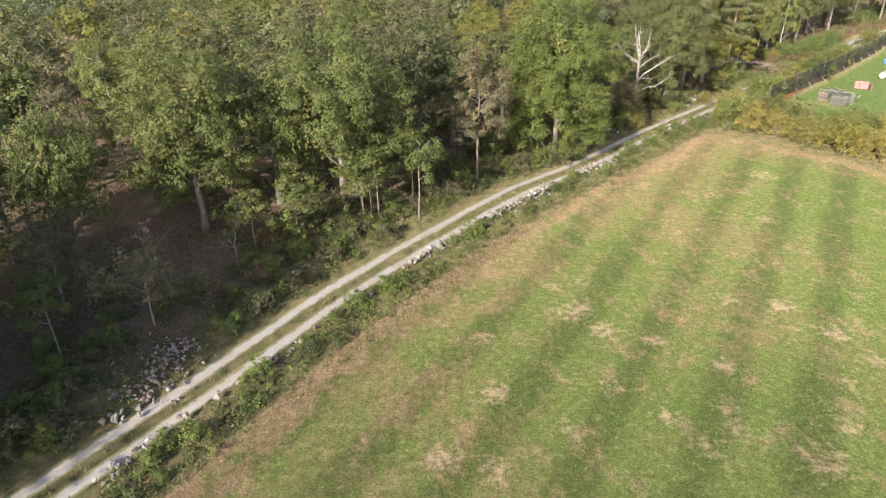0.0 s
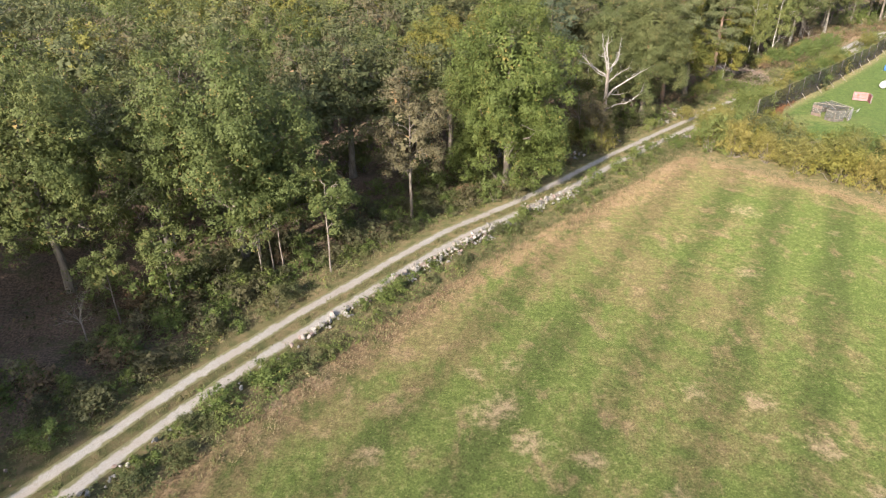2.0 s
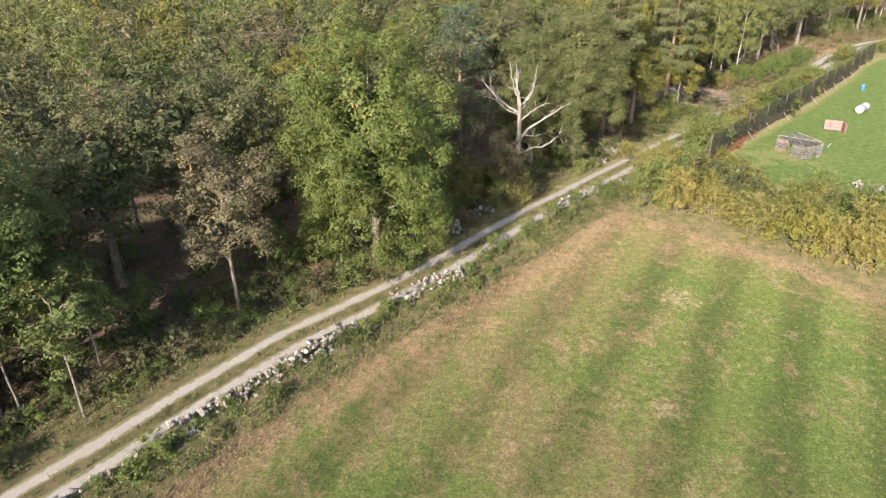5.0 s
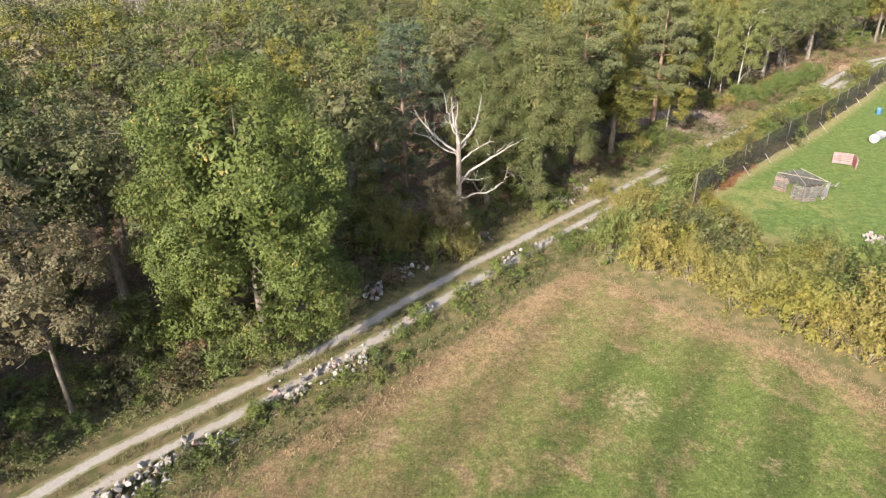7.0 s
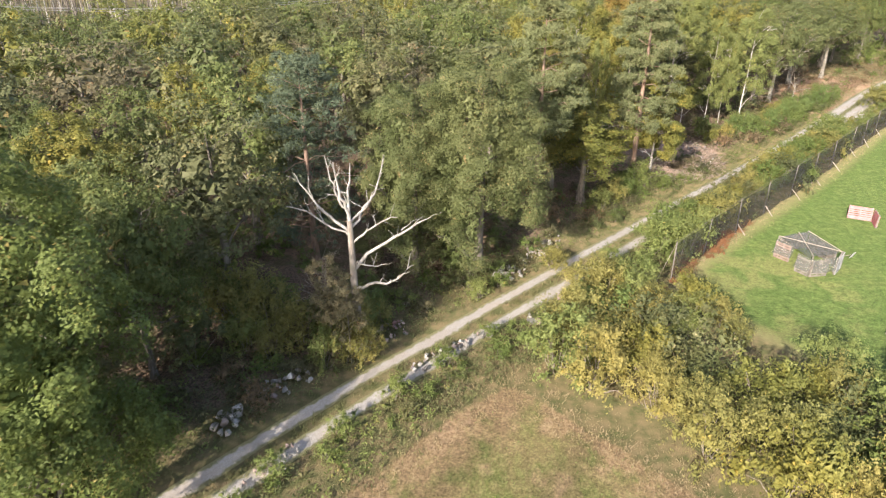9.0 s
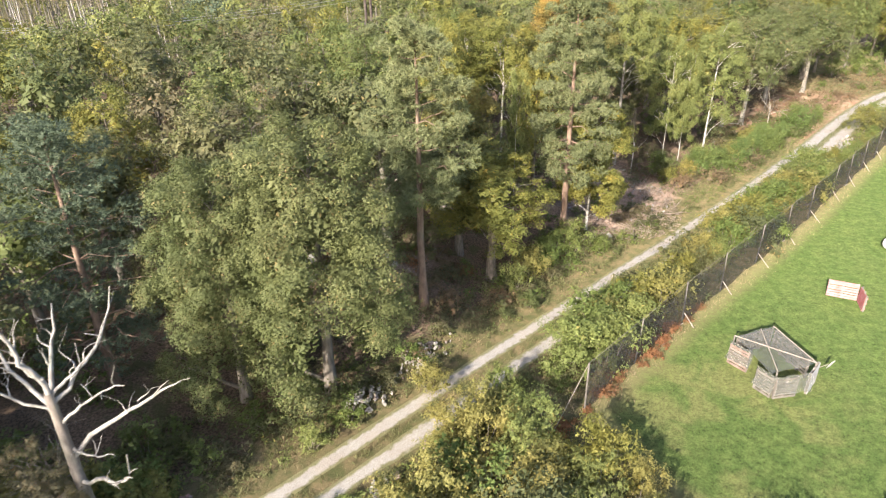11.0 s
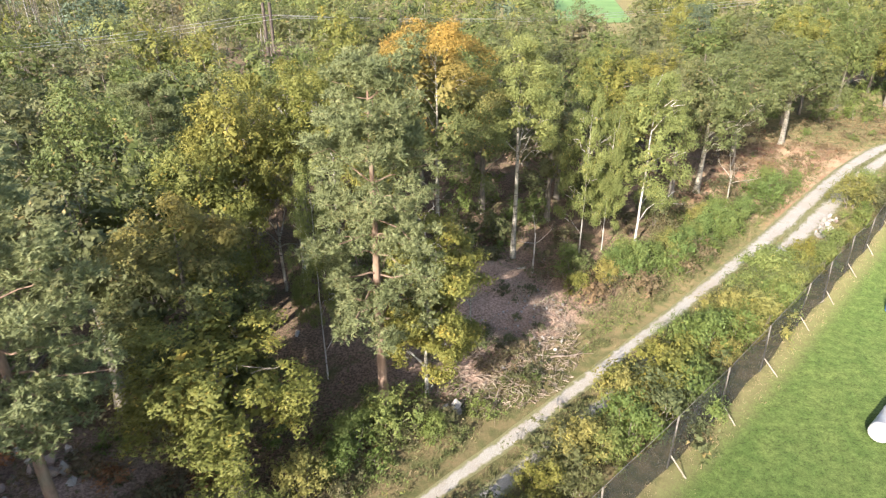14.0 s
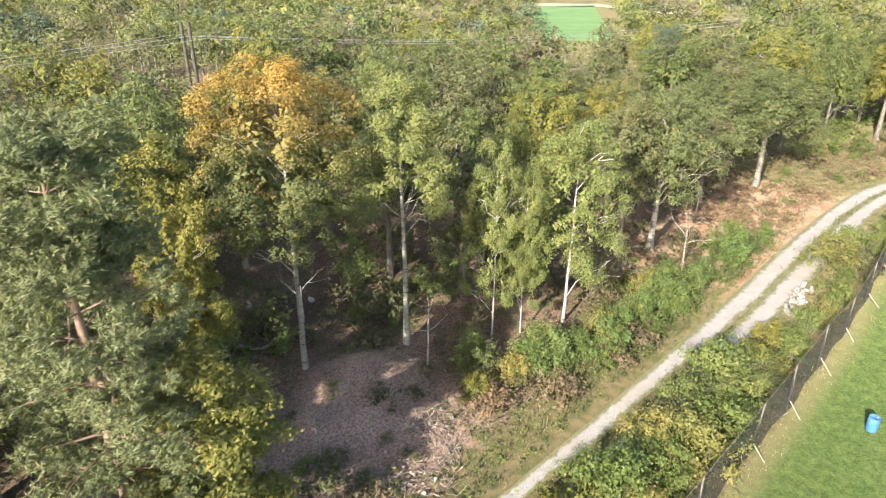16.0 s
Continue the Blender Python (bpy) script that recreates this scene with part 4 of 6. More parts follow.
for x, y, h, w in [(35.6, 88.4, 9.2, 1.55), (32.6, 97.6, 13, 0.9), (39.6, 101.5, 13.0, 0.6), (32.5, 102, 15, 0.8), (32.1, 131.6, 12, 1)]:
    tree(YELLOW, x, y, h, w)
tree(YOUNG_BIRCH, 42.6, 94.6, 10.2, 1.15)
for x, y in [(37.2, 103.9), (34.7, 105.2)]:
    tree(TALL_BIRCH, x, y, 14.5, 1.0)
tree(GOLDEN, 33.6, 91.4, 12.4, 1.0)
tree(ORANGE, 42.9, 106.4, 16.6, 0.98)
for x, y, h, w in [(56.8, 111.6, 13.2, 0.98), (52.6, 110.1, 12.4, 0.6), (54.2, 110.4, 10.5, 0.55), (37.6, 96.2, 12.6, 0.42)]:
    tree(BIRCH, x, y, h, w)
tree(ASPEN, 47.9, 108.8, 16.0, 1.0)
tree(TALL_PINE, 40.7, 93.4, 16.2)
tree(PINE, 31.5, 84.4, 15.3)
tree(BLUE, 16.8, 78.0, 13)
OLD_DEAD.put(20.8, 68.7, 10.5, 1.0, -0.05, turn=0.0)
DEAD.put(-12.6, 47.6, 11.5, 1.0, -0.05, turn=0.5)
for x, y, h in [(18.9, 69.6, 3.0), (19.6, 70.6, 2.6), (21.6, 71.6, 2.2), (20.4, 73.0, 2.8)]:
    THICKET.put(x, y, h, 0.9, -0.05)
BARE.put(18.9, 70.2, 5.2, 1.0, -0.05)
for x, y, h in [(19.5, 68.4, 6.2), (20.5, 67.7, 5.4)]:
    DRY.put(x, y, h, 0.8, -0.05, "small brownish tree beside an old dead oak")
for x, y, h in [(20.4, 67.9, 3.3), (21.3, 68.0, 2.4), (19.2, 67.4, 2.6), (20.0, 69.4, 3.8)]:
    HEDGE.put(x, y, h, 0.75, -0.05)
for x, y, h in [(-2.2, 47.6, 6.8), (-1.6, 44.4, 7.6), (-5.7, 43.6, 6.0), (-5.2, 44.4, 7.4), (-5.9, 44.6, 8.2), (-4.7, 44.9, 7.0), (-19.5, 27.1, 5.6), (-12.5, 39.0, 5.0), (-9.8, 40.0, 6.0)]:
    SAPLING.put(x, y, h, 1.0, -0.05)
for x, y, h in [(-15.7, 29.7, 5.4), (-17.5, 35.0, 4.6), (-22.5, 33.0, 5.5), (-13.0, 36.5, 3.6)]:
    BARE.put(x, y, h, 1.0, -0.05)
for x, y, h in [(33.6, 104.6, 8.5), (49.1, 107.4, 5.0), (44.8, 100.2, 4.6), (41.9, 110.6, 5.2), (33.0, 114.5, 8.5), (24.2, 92.0, 7.0), (65.9, 118.4, 5.5)]:
    SNAG.put(x, y, h, 1.0, -0.05)

# the rest of the near wood
rnd = random.Random(5)
pts = list(taken)
tries = 0
while tries < 11000:
    tries += 1
    x, y = rnd.uniform(-60, 108), rnd.uniform(-6, 165)
    u, s = along(x, y)
    back = -s
    if back < 7.5 or back > 60 or (back < 14 and y < 46) or y < 26:
        continue
    if x < -30 - 0.5 * max(y - 20, 0) and y > 20:
        continue
    if math.hypot((x - 46) / 7.5, (y - 101) / 9) < 1 or math.hypot((x - 39) / 7, (y - 111) / 5) < 1 or math.hypot((x - 37.5) / 5, (y - 91) / 4) < 1:
        continue
    if math.hypot((x - 27.5) / 6, (y - 86) / 5) < 1 or math.hypot((x - 36.5) / 4, (y - 95) / 8) < 1:
        continue
    if back < 10.5 and y > 78:
        continue
    gap = 4.7 if back < 26 else 5.5
    if math.hypot(x - 22, y - 146) < 9:
        continue
    if any((x - a) ** 2 + (y - b) ** 2 < gap * gap for a, b in pts):
        continue
    pts.append((x, y))
    q = rnd.random()
    hh = rnd.uniform(10.5, 13.6)
    if back > 27 or y < 20:
        BACK.put(x, y, hh, rnd.uniform(0.9, 1.15), -0.05)
        continue
    kind = OLIVE if q < 0.56 else OAK if q < 0.68 else YELLOW if q < 0.77 else DRY if q < 0.86 else BLUE if q < 0.92 else PINE if q < 0.95 else BIRCH
    kind.put(x, y, hh, rnd.uniform(0.9, 1.1) * (0.7 if kind is OAK else 1.0), -0.05)

# the wood beyond the near bend of the track: unseen trees, added to cast shade
for k in range(70):
    x, y = rnd.uniform(-46, -19), rnd.uniform(-26, 25)
    u, s = along(x, y)
    if s > -6.5 or x > -19.5 - 0.1 * y or any((x - a) ** 2 + (y - b) ** 2 < 14 for a, b in pts):
        continue
    pts.append((x, y))
    BACK.put(x, y, rnd.uniform(11.5, 14), 1.15, -0.05)
# more unseen trees, tall and wide so their shadows reach the verge
for x, y, h in [(-22.8, 17.8, 14), (-21.8, 21.5, 13), (-24.6, 13.6, 14), (-29, 8, 17), (-31.5, 2.5, 17.5), (-34.5, -3, 17), (-28, 13, 16), (-26.5, 18.5, 15), (-38, -9, 16), (-24.5, 24, 12.5), (-33.5, 9.5, 17), (-36, 4, 17), (-31, 15, 16), (-31.5, 20, 15), (-28.5, 23, 14)]:
    BACK.put(x, y, h, 1.3, -0.05)
# thickets under the wood's edge
for k in range(125):
    p = beside(np.array(rnd.uniform(62, 170)), np.array(-rnd.uniform(5.5, 20)))
    if math.hypot((p[0] - 46.5) / 6.5, (p[1] - 99.5) / 7.5) < 1 or math.hypot((p[0] - 37) / 4, (p[1] - 94) / 8) < 1 or math.hypot((p[0] - 28) / 5, (p[1] - 86) / 5) < 1 or any((p[0] - a) ** 2 + (p[1] - b) ** 2 < 1.2 for a, b in pts):
        continue
    THICKET.put(p[0], p[1], rnd.uniform(2.0, 3.8), 1.0, -0.05)

for k in range(60):
    x, y = rnd.uniform(80, 112), rnd.uniform(136, 166)
    u, s = along(x, y)
    if s < -5:
        (THICKET if rnd.random() < 0.6 else GREEN).put(x, y, rnd.uniform(1.2, 3.4), 1.1, -0.05)
# hedge between the mown field and the lawn
hedge_pts = []
for k in range(1500):
    f, g = rnd.uniform(0.0, 1.0), rnd.random()
    a, b = HEDGE_EDGE[int(f * 36)], LAWN_EDGE[int(f * 34)]
    if f < 0.3:
        g *= 0.55
    p = a + (b - a) * (0.16 + 0.74 * g)
    if any((p[0] - q[0]) ** 2 + (p[1] - q[1]) ** 2 < 2.3 for q in hedge_pts):
        continue
    hedge_pts.append(p)
    q = noise.noise((p[0] * 0.16, p[1] * 0.16, 3))
    q += rnd.uniform(-0.25, 0.25)
    (GOLD if rnd.random() < 0.14 else HEDGE if q > -0.12 else BRUSH if q > -0.3 else GREEN).put(p[0], p[1], rnd.uniform(2.2, 4.4) * (1.1 - 0.3 * g), rnd.uniform(0.85, 1.1))
# hedge between the track and the fence
strip = []
for k in range(1200):
    u = rnd.uniform(128, 226)
    p = beside(np.array(u), np.array((2.4 if u < 164 else 4.0) + abs(rnd.gauss(0, 1.1 if u < 164 else 0.8))))
    if side_of_line(np.array(p[0]), np.array(p[1]), FENCE) > -0.9 or any((p[0] - q[0]) ** 2 + (p[1] - q[1]) ** 2 < 1.5 for q in strip):
        continue
    if 205 < u < 211:
        continue
    strip.append(p)
    q = rnd.random()
    kind = FINE if q < 0.7 else BRUSH if q < 0.9 else GOLD
    kind.put(p[0], p[1], rnd.uniform(1.7, 3.2) if u < 164 else rnd.uniform(1.2, 2.1), rnd.uniform(0.95, 1.2))
for x, y, h in [(58.9, 100.6, 2.6), (60.8, 103.0, 2.4), (55.9, 98.4, 2.2), (75.6, 118.2, 3.0), (77.2, 119.6, 2.8), (63.8, 105.9, 2.0)]:
    FINE.put(x, y, h, 1.1)
for x, y, h in [(65.0, 106.6, 2.2), (67.6, 109.2, 1.6)]:
    GOLD.put(x, y, h, 1.1)
for k in range(60):
    p = beside(np.array(rnd.uniform(128, 147)), np.array(rnd.uniform(2.8, 7.5)))
    if side_of_line(np.array(p[0]), np.array(p[1]), FENCE) > -0.9 and p[1] > 75 or any((p[0] - q[0]) ** 2 + (p[1] - q[1]) ** 2 < 2.4 for q in strip):
        continue
    strip.append(p)
    (HEDGE if rnd.random() < 0.6 else FINE).put(p[0], p[1], rnd.uniform(1.7, 2.9), 1.0)
# the hedge's corner by the first fence post
for k in range(260):
    x, y = rnd.uniform(31, 40.5), rnd.uniform(69, 79)
    u, t_ = along(x, y)
    f = side_of_line(np.array(x), np.array(y), FENCE)
    if t_ < 2.6 or f > -0.7 and y > 74.6 or x + 0.9 * y > 104.2 or y < 108.5 - 1.1 * x or any((x - q[0]) ** 2 + (y - q[1]) ** 2 < 1.6 for q in strip):
        continue
    strip.append((x, y))
    q = rnd.random()
    (HEDGE if q < 0.66 else GOLD if q < 0.8 else FINE).put(x, y, rnd.uniform(1.8, 3.2), rnd.uniform(0.85, 1.1))
# shrubs on the wood side
for x, y, h in [(54.7, 107.2, 2.6), (56.3, 107.6, 2.2), (58.4, 108.9, 2.4), (60.2, 110.4, 2.2), (63.5, 113.6, 2.8), (62.2, 114.2, 2.2), (70.0, 121.5, 2.4), (51.5, 108.0, 1.8),
                (53.4, 105.9, 1.7), (41.0, 91.8, 2.6), (39.6, 91.2, 2.2), (38.0, 88.4, 2.4), (36.8, 86.8, 2.0), (39.2, 89.6, 1.8), (32.0, 77.6, 1.8), (27.0, 73.9, 1.5), (43.0, 91.8, 1.4)]:
    FINE.put(x, y, h, 1.0)
for x, y, h in [(54.3, 106.2, 2.4), (55.5, 106.6, 2.6), (57.0, 107.4, 2.0), (58.6, 108.2, 2.4), (59.6, 109.6, 2.2), (61.2, 111.2, 2.3), (62.4, 112.6, 2.6), (63.6, 112.8, 2.0), (65.2, 114.8, 2.2),
                (66.4, 116.6, 1.8), (69.7, 119.3, 2.6), (73.0, 122.5, 1.8)]:
    SHOOTS.put(x, y, h, 1.0)
for x, y, h in [(55.6, 104.6, 1.3), (58.9, 107.4, 1.1), (52.2, 103.8, 1.2), (72.5, 124.0, 0.8), (77, 130, 0.7)]:
    RUST.put(x, y, h, 1.1)
GOLD.put(51.4, 104.6, 1.8, 0.8)
for k in range(60):
    p = beside(np.array(rnd.uniform(186, 232)), np.array(-rnd.uniform(2.0, 8)))
    q = rnd.random()
    (WEEDS if q < 0.6 else RUST).put(p[0], p[1], rnd.uniform(0.4, 0.9), 1.0)
for k in range(230):
    p = beside(np.array(rnd.uniform(40, 180)), np.array(-2.2 - abs(rnd.gauss(0, 4.5))))
    q = rnd.random()
    if math.hypot(p[0] - 46.5, p[1] - 99.5) < 5.5 or (abs(p[0] + 14) < 2.2 and abs(p[1] - 26) < 4) or math.hypot(p[0] - 16.5, p[1] - 64.5) < 2.5 or math.hypot(p[0] - 21.5, p[1] - 69.8) < 2:
        continue
    (UNDER if q < 0.5 else WEEDS if q < 0.86 else RUST).put(p[0], p[1], rnd.uniform(0.5, 1.4), 1.0)
# weeds and bushes on the bank between the track and the field
for x, y, h in [(-10.4, 20.9, 1.4), (-8.7, 25.3, 1.5), (-5.0, 31.9, 1.3), (-12.0, 19.6, 1.1), (2.3, 42.0, 1.3), (18.3, 60.4, 1.1), (23.0, 65.0, 1.5), (25.4, 67.6, 1.3), (17.4, 58.5, 1.0),
                (9.9, 49.6, 0.9), (14.9, 54.7, 0.9), (20.8, 62.6, 1.2), (11.4, 52.6, 1.0), (-3.2, 34.6, 1.0), (27.6, 70.0, 1.0), (0.8, 40.2, 0.8)]:
    GREEN.put(x, y, h, 1.15)
for k in range(120):
    u = rnd.uniform(40, 134)
    p = beside(np.array(u), np.array(rnd.uniform(2.5, 4.3)))
    q = rnd.random()
    (BRUSH if q < 0.22 else GREEN if q < 0.4 else WEEDS).put(p[0], p[1], rnd.uniform(0.4, 1.0), 1.15)
for k in range(250):
    p = beside(np.array(rnd.uniform(40, 150)), np.array(-rnd.uniform(1.5, 7.0)))
    q = rnd.random()
    if abs(p[0] + 14) < 2.2 and abs(p[1] - 26) < 4:
        continue
    (BRUSH if q < 0.2 else WEEDS if q < 0.66 else UNDER if q < 0.93 else RUST).put(p[0], p[1], rnd.uniform(0.4, 1.1), 1.15)
for k in range(150):
    p = beside(np.array(rnd.uniform(42, 92)), np.array(-rnd.uniform(1.3, 9.0)))
    q = rnd.random()
    if abs(p[0] + 14) < 2.4 and abs(p[1] - 26) < 4:
        continue
    (UNDER if q < 0.45 else GREEN if q < 0.8 else BRUSH).put(p[0], p[1], rnd.uniform(0.6, 1.5), 1.15)
for x, y, h in [(9.6, 55.6, 2.6), (11.2, 55.8, 2.2), (8.6, 57.0, 2.8), (12.6, 57.2, 2.2), (26.6, 75.4, 2.4), (28.4, 75.4, 2.0), (25.6, 76.6, 2.6)]:
    THICKET.put(x, y, h, 0.9, -0.05)
for x, y, h in [(14.4, 70.6, 4.6), (15.9, 69.8, 4.0), (13.0, 71.6, 4.4), (17.6, 69.4, 3.0), (16.4, 67.9, 2.2), (15.0, 68.4, 2.6)]:
    HEDGE.put(x, y, h, 0.9, -0.05)
for k in range(46):
    x, y = rnd.uniform(25, 34), rnd.uniform(84, 92)
    (RUST if rnd.random() < 0.5 else EMBER if rnd.random() < 0.4 else UNDER).put(x, y, rnd.uniform(0.4, 0.9), 1.1, -0.05)
for x, y, h in [(19.6, 69.9, 2.4), (20.5, 70.6, 2.6), (18.8, 70.4, 2.2), (21.3, 70.9, 2.0)]:
    FINE.put(x, y, h, 1.0, -0.05)
for k in range(34):
    p = beside(np.array(rnd.uniform(160, 182)), np.array(-rnd.uniform(1.6, 5.0)))
    WEEDS.put(p[0], p[1], rnd.uniform(0.7, 1.3), 1.2)
for k in range(44):
    x, y = rnd.uniform(34, 52), rnd.uniform(101, 116)
    q = rnd.random()
    (UNDER if q < 0.5 else WEEDS if q < 0.85 else THICKET).put(x, y, rnd.uniform(0.6, 1.5), 1.1, -0.05)
for k in range(28):
    f = FENCE[int(rnd.uniform(0, 15))]
    EMBER.put(f[0] + rnd.uniform(-0.5, 0.25), f[1] + rnd.uniform(-0.4, 0.3), rnd.uniform(0.22, 0.5), 0.9)


# ---- low cover, in one sheet of tufts each ----
def blades(rng, P, height, lean=0.35, slim=0.12, per=5, spread=0.12):
    """Standing grass blades in tufts at the places P."""
    k = np.repeat(np.arange(len(P)), per)
    C = P[k] + np.column_stack([rng.normal(size=(len(k), 2)) * spread, np.zeros(len(k))])
    hgt = (height[k] * rng.uniform(0.6, 1.3, len(k)))[:, None] * 0.5
    U = np.column_stack([rng.normal(size=(len(k), 2)) * lean, np.ones(len(k))])
    U /= np.linalg.norm(U, axis=1)[:, None]
    W = np.cross(U, rng.normal(size=U.shape))
    W /= np.linalg.norm(W, axis=1)[:, None]
    B = C + U * hgt * 0.95
    V = np.stack([B - U * hgt, B + W * hgt * slim, B + U * hgt, B - W * hgt * slim], 1).reshape(-1, 3)
    return V, np.arange(len(V)).reshape(-1, 4)


def cover(name, label, V, F, mat):
    tagged(new(name, mesh_of(name, V, F, mat)), label, "grass" if "grass" in name else "plants", kind="stuff")


rg = np.random.default_rng(21)


def strip_places(n, u0, u1, s0, s1, z=0.0):
    xy = beside(rg.uniform(u0, u1, n), rg.uniform(s0, s1, n))
    return np.column_stack([xy, np.full(n, z)])


P = np.concatenate([strip_places(2400, 40, 136, 2.6, 5.6, 0.05), strip_places(1500, 40, 235, 0.55, 1.0), strip_places(1500, 40, 235, -2.6, -0.6), strip_places(900, 136, 230, 2.1, 3.2)])
V, F = blades(rg, P, rg.uniform(0.1, 0.32, len(P)))
cover("verge_grass", "rough green and yellow verge grass along the track", V, F, LEAF["weed"])
P2 = np.concatenate([strip_places(2600, 60, 136, 3.6, 6.2, 0.03), strip_places(1100, 60, 236, -3.2, -1.0)])
e = HEDGE_EDGE[rg.integers(0, 34, 1500)] + rg.uniform(-1.2, 1.2, (1500, 2))
P2 = np.concatenate([P2, np.column_stack([e, np.zeros(1500)])])
e = FENCE[rg.integers(0, 60, 900)] + rg.normal(size=(900, 2)) * 0.5
P2 = np.concatenate([P2, np.column_stack([e, np.zeros(900)])])
V, F = blades(rg, P2, rg.uniform(0.08, 0.24, len(P2)), 0.8)
cover("dry_grass", "tall bleached dry grass at the field margin", V, F, LEAF["straw"])
n = 15000
xy = np.column_stack([rg.uniform(-10, 46, n), rg.uniform(17, 66, n)])
ok = np.minimum(side_of_line(xy[:, 0], xy[:, 1], FIELD_EDGE), side_of_line(xy[:, 0], xy[:, 1], HEDGE_EDGE)) > 0.3
P3 = np.column_stack([xy[ok], np.zeros(ok.sum())])
V, F = blades(rg, P3, rg.uniform(0.05, 0.12, len(P3)), 0.9, 0.3, 2, 0.1)
cover("field_grass", "short mown grass tufts of the field", V, F, LEAF["turf"])
P4 = strip_places(15000, 30, 185, -15.5, -2.8)
keep = (np.hypot(P4[:, 0] - 46.5, P4[:, 1] - 99.5) > 5.0) & (rg.random(len(P4)) < 0.45 + 0.5 * np.sin(P4[:, 0] * 0.5) * np.sin(P4[:, 1] * 0.43))
P4 = P4[keep]
P4[:, 2] = [rise(a, b) for a, b in P4[:, :2]]
N4 = rg.normal(size=(len(P4) * 3, 3)) * 0.5 + np.array([0, 0, 1])
C4 = np.repeat(P4, 3, axis=0) + rg.normal(size=(len(P4) * 3, 3)) * [0.2, 0.2, 0] + np.column_stack([np.zeros((len(P4) * 3, 2)), rg.uniform(0.05, 0.45, len(P4) * 3)])
V, F = leaves(rg, C4, N4, 0.12)
cover("undergrowth", "low brambles and ferns on the woodland floor", V, F, LEAF["litter"])


P5 = strip_places(3200, 184, 236, -11, -1.5)
C5 = np.repeat(P5, 3, axis=0) + rg.normal(size=(len(P5) * 3, 3)) * [0.25, 0.25, 0] + np.column_stack([np.zeros((len(P5) * 3, 2)), rg.uniform(0.05, 0.4, len(P5) * 3)])
V, F = leaves(rg, C5, rg.normal(size=C5.shape) * 0.5 + np.array([0, 0, 1]), 0.12)
cover("bracken_cover", "low reddish brown bracken and dry weeds", V, F, LEAF["rust"])


def weeds(P, tall, mat, name, label, per=6):
    """Leafy stalks standing at the places P."""
    k = np.repeat(np.arange(len(P)), per)
    f = rg.random(len(k))
    C = P[k] + np.column_stack([rg.normal(size=(len(k), 2)) * 0.11, f * tall[k] + 0.04])
    V, F = leaves(rg, C, rg.normal(size=C.shape) * 0.6 + np.array([0, 0, 0.8]), 0.075, 0.4)
    cover(name, label, V, F, mat)


P = np.concatenate([strip_places(4600, 40, 140, -6.5, -0.75), strip_places(2600, 40, 134, 2.3, 4.9, 0.1), strip_places(2200, 140, 190, -6.0, -0.9)])
patch = np.array([noise.noise((x * 0.45, y * 0.45, 2)) for x, y, z in P])
clear = np.hypot(P[:, 0] - 46.3, P[:, 1] - 99.4) > 4.6
weeds(P[(patch > -0.08) & clear], rg.uniform(0.2, 0.65, len(P))[(patch > -0.08) & clear], LEAF["weed"], "brown_weeds", "brownish green weeds standing along the track")
weeds(P[(patch <= -0.08) & clear], rg.uniform(0.2, 0.6, len(P))[(patch <= -0.08) & clear], LEAF["shrub"], "green_weeds", "fresh green weeds standing along the track")


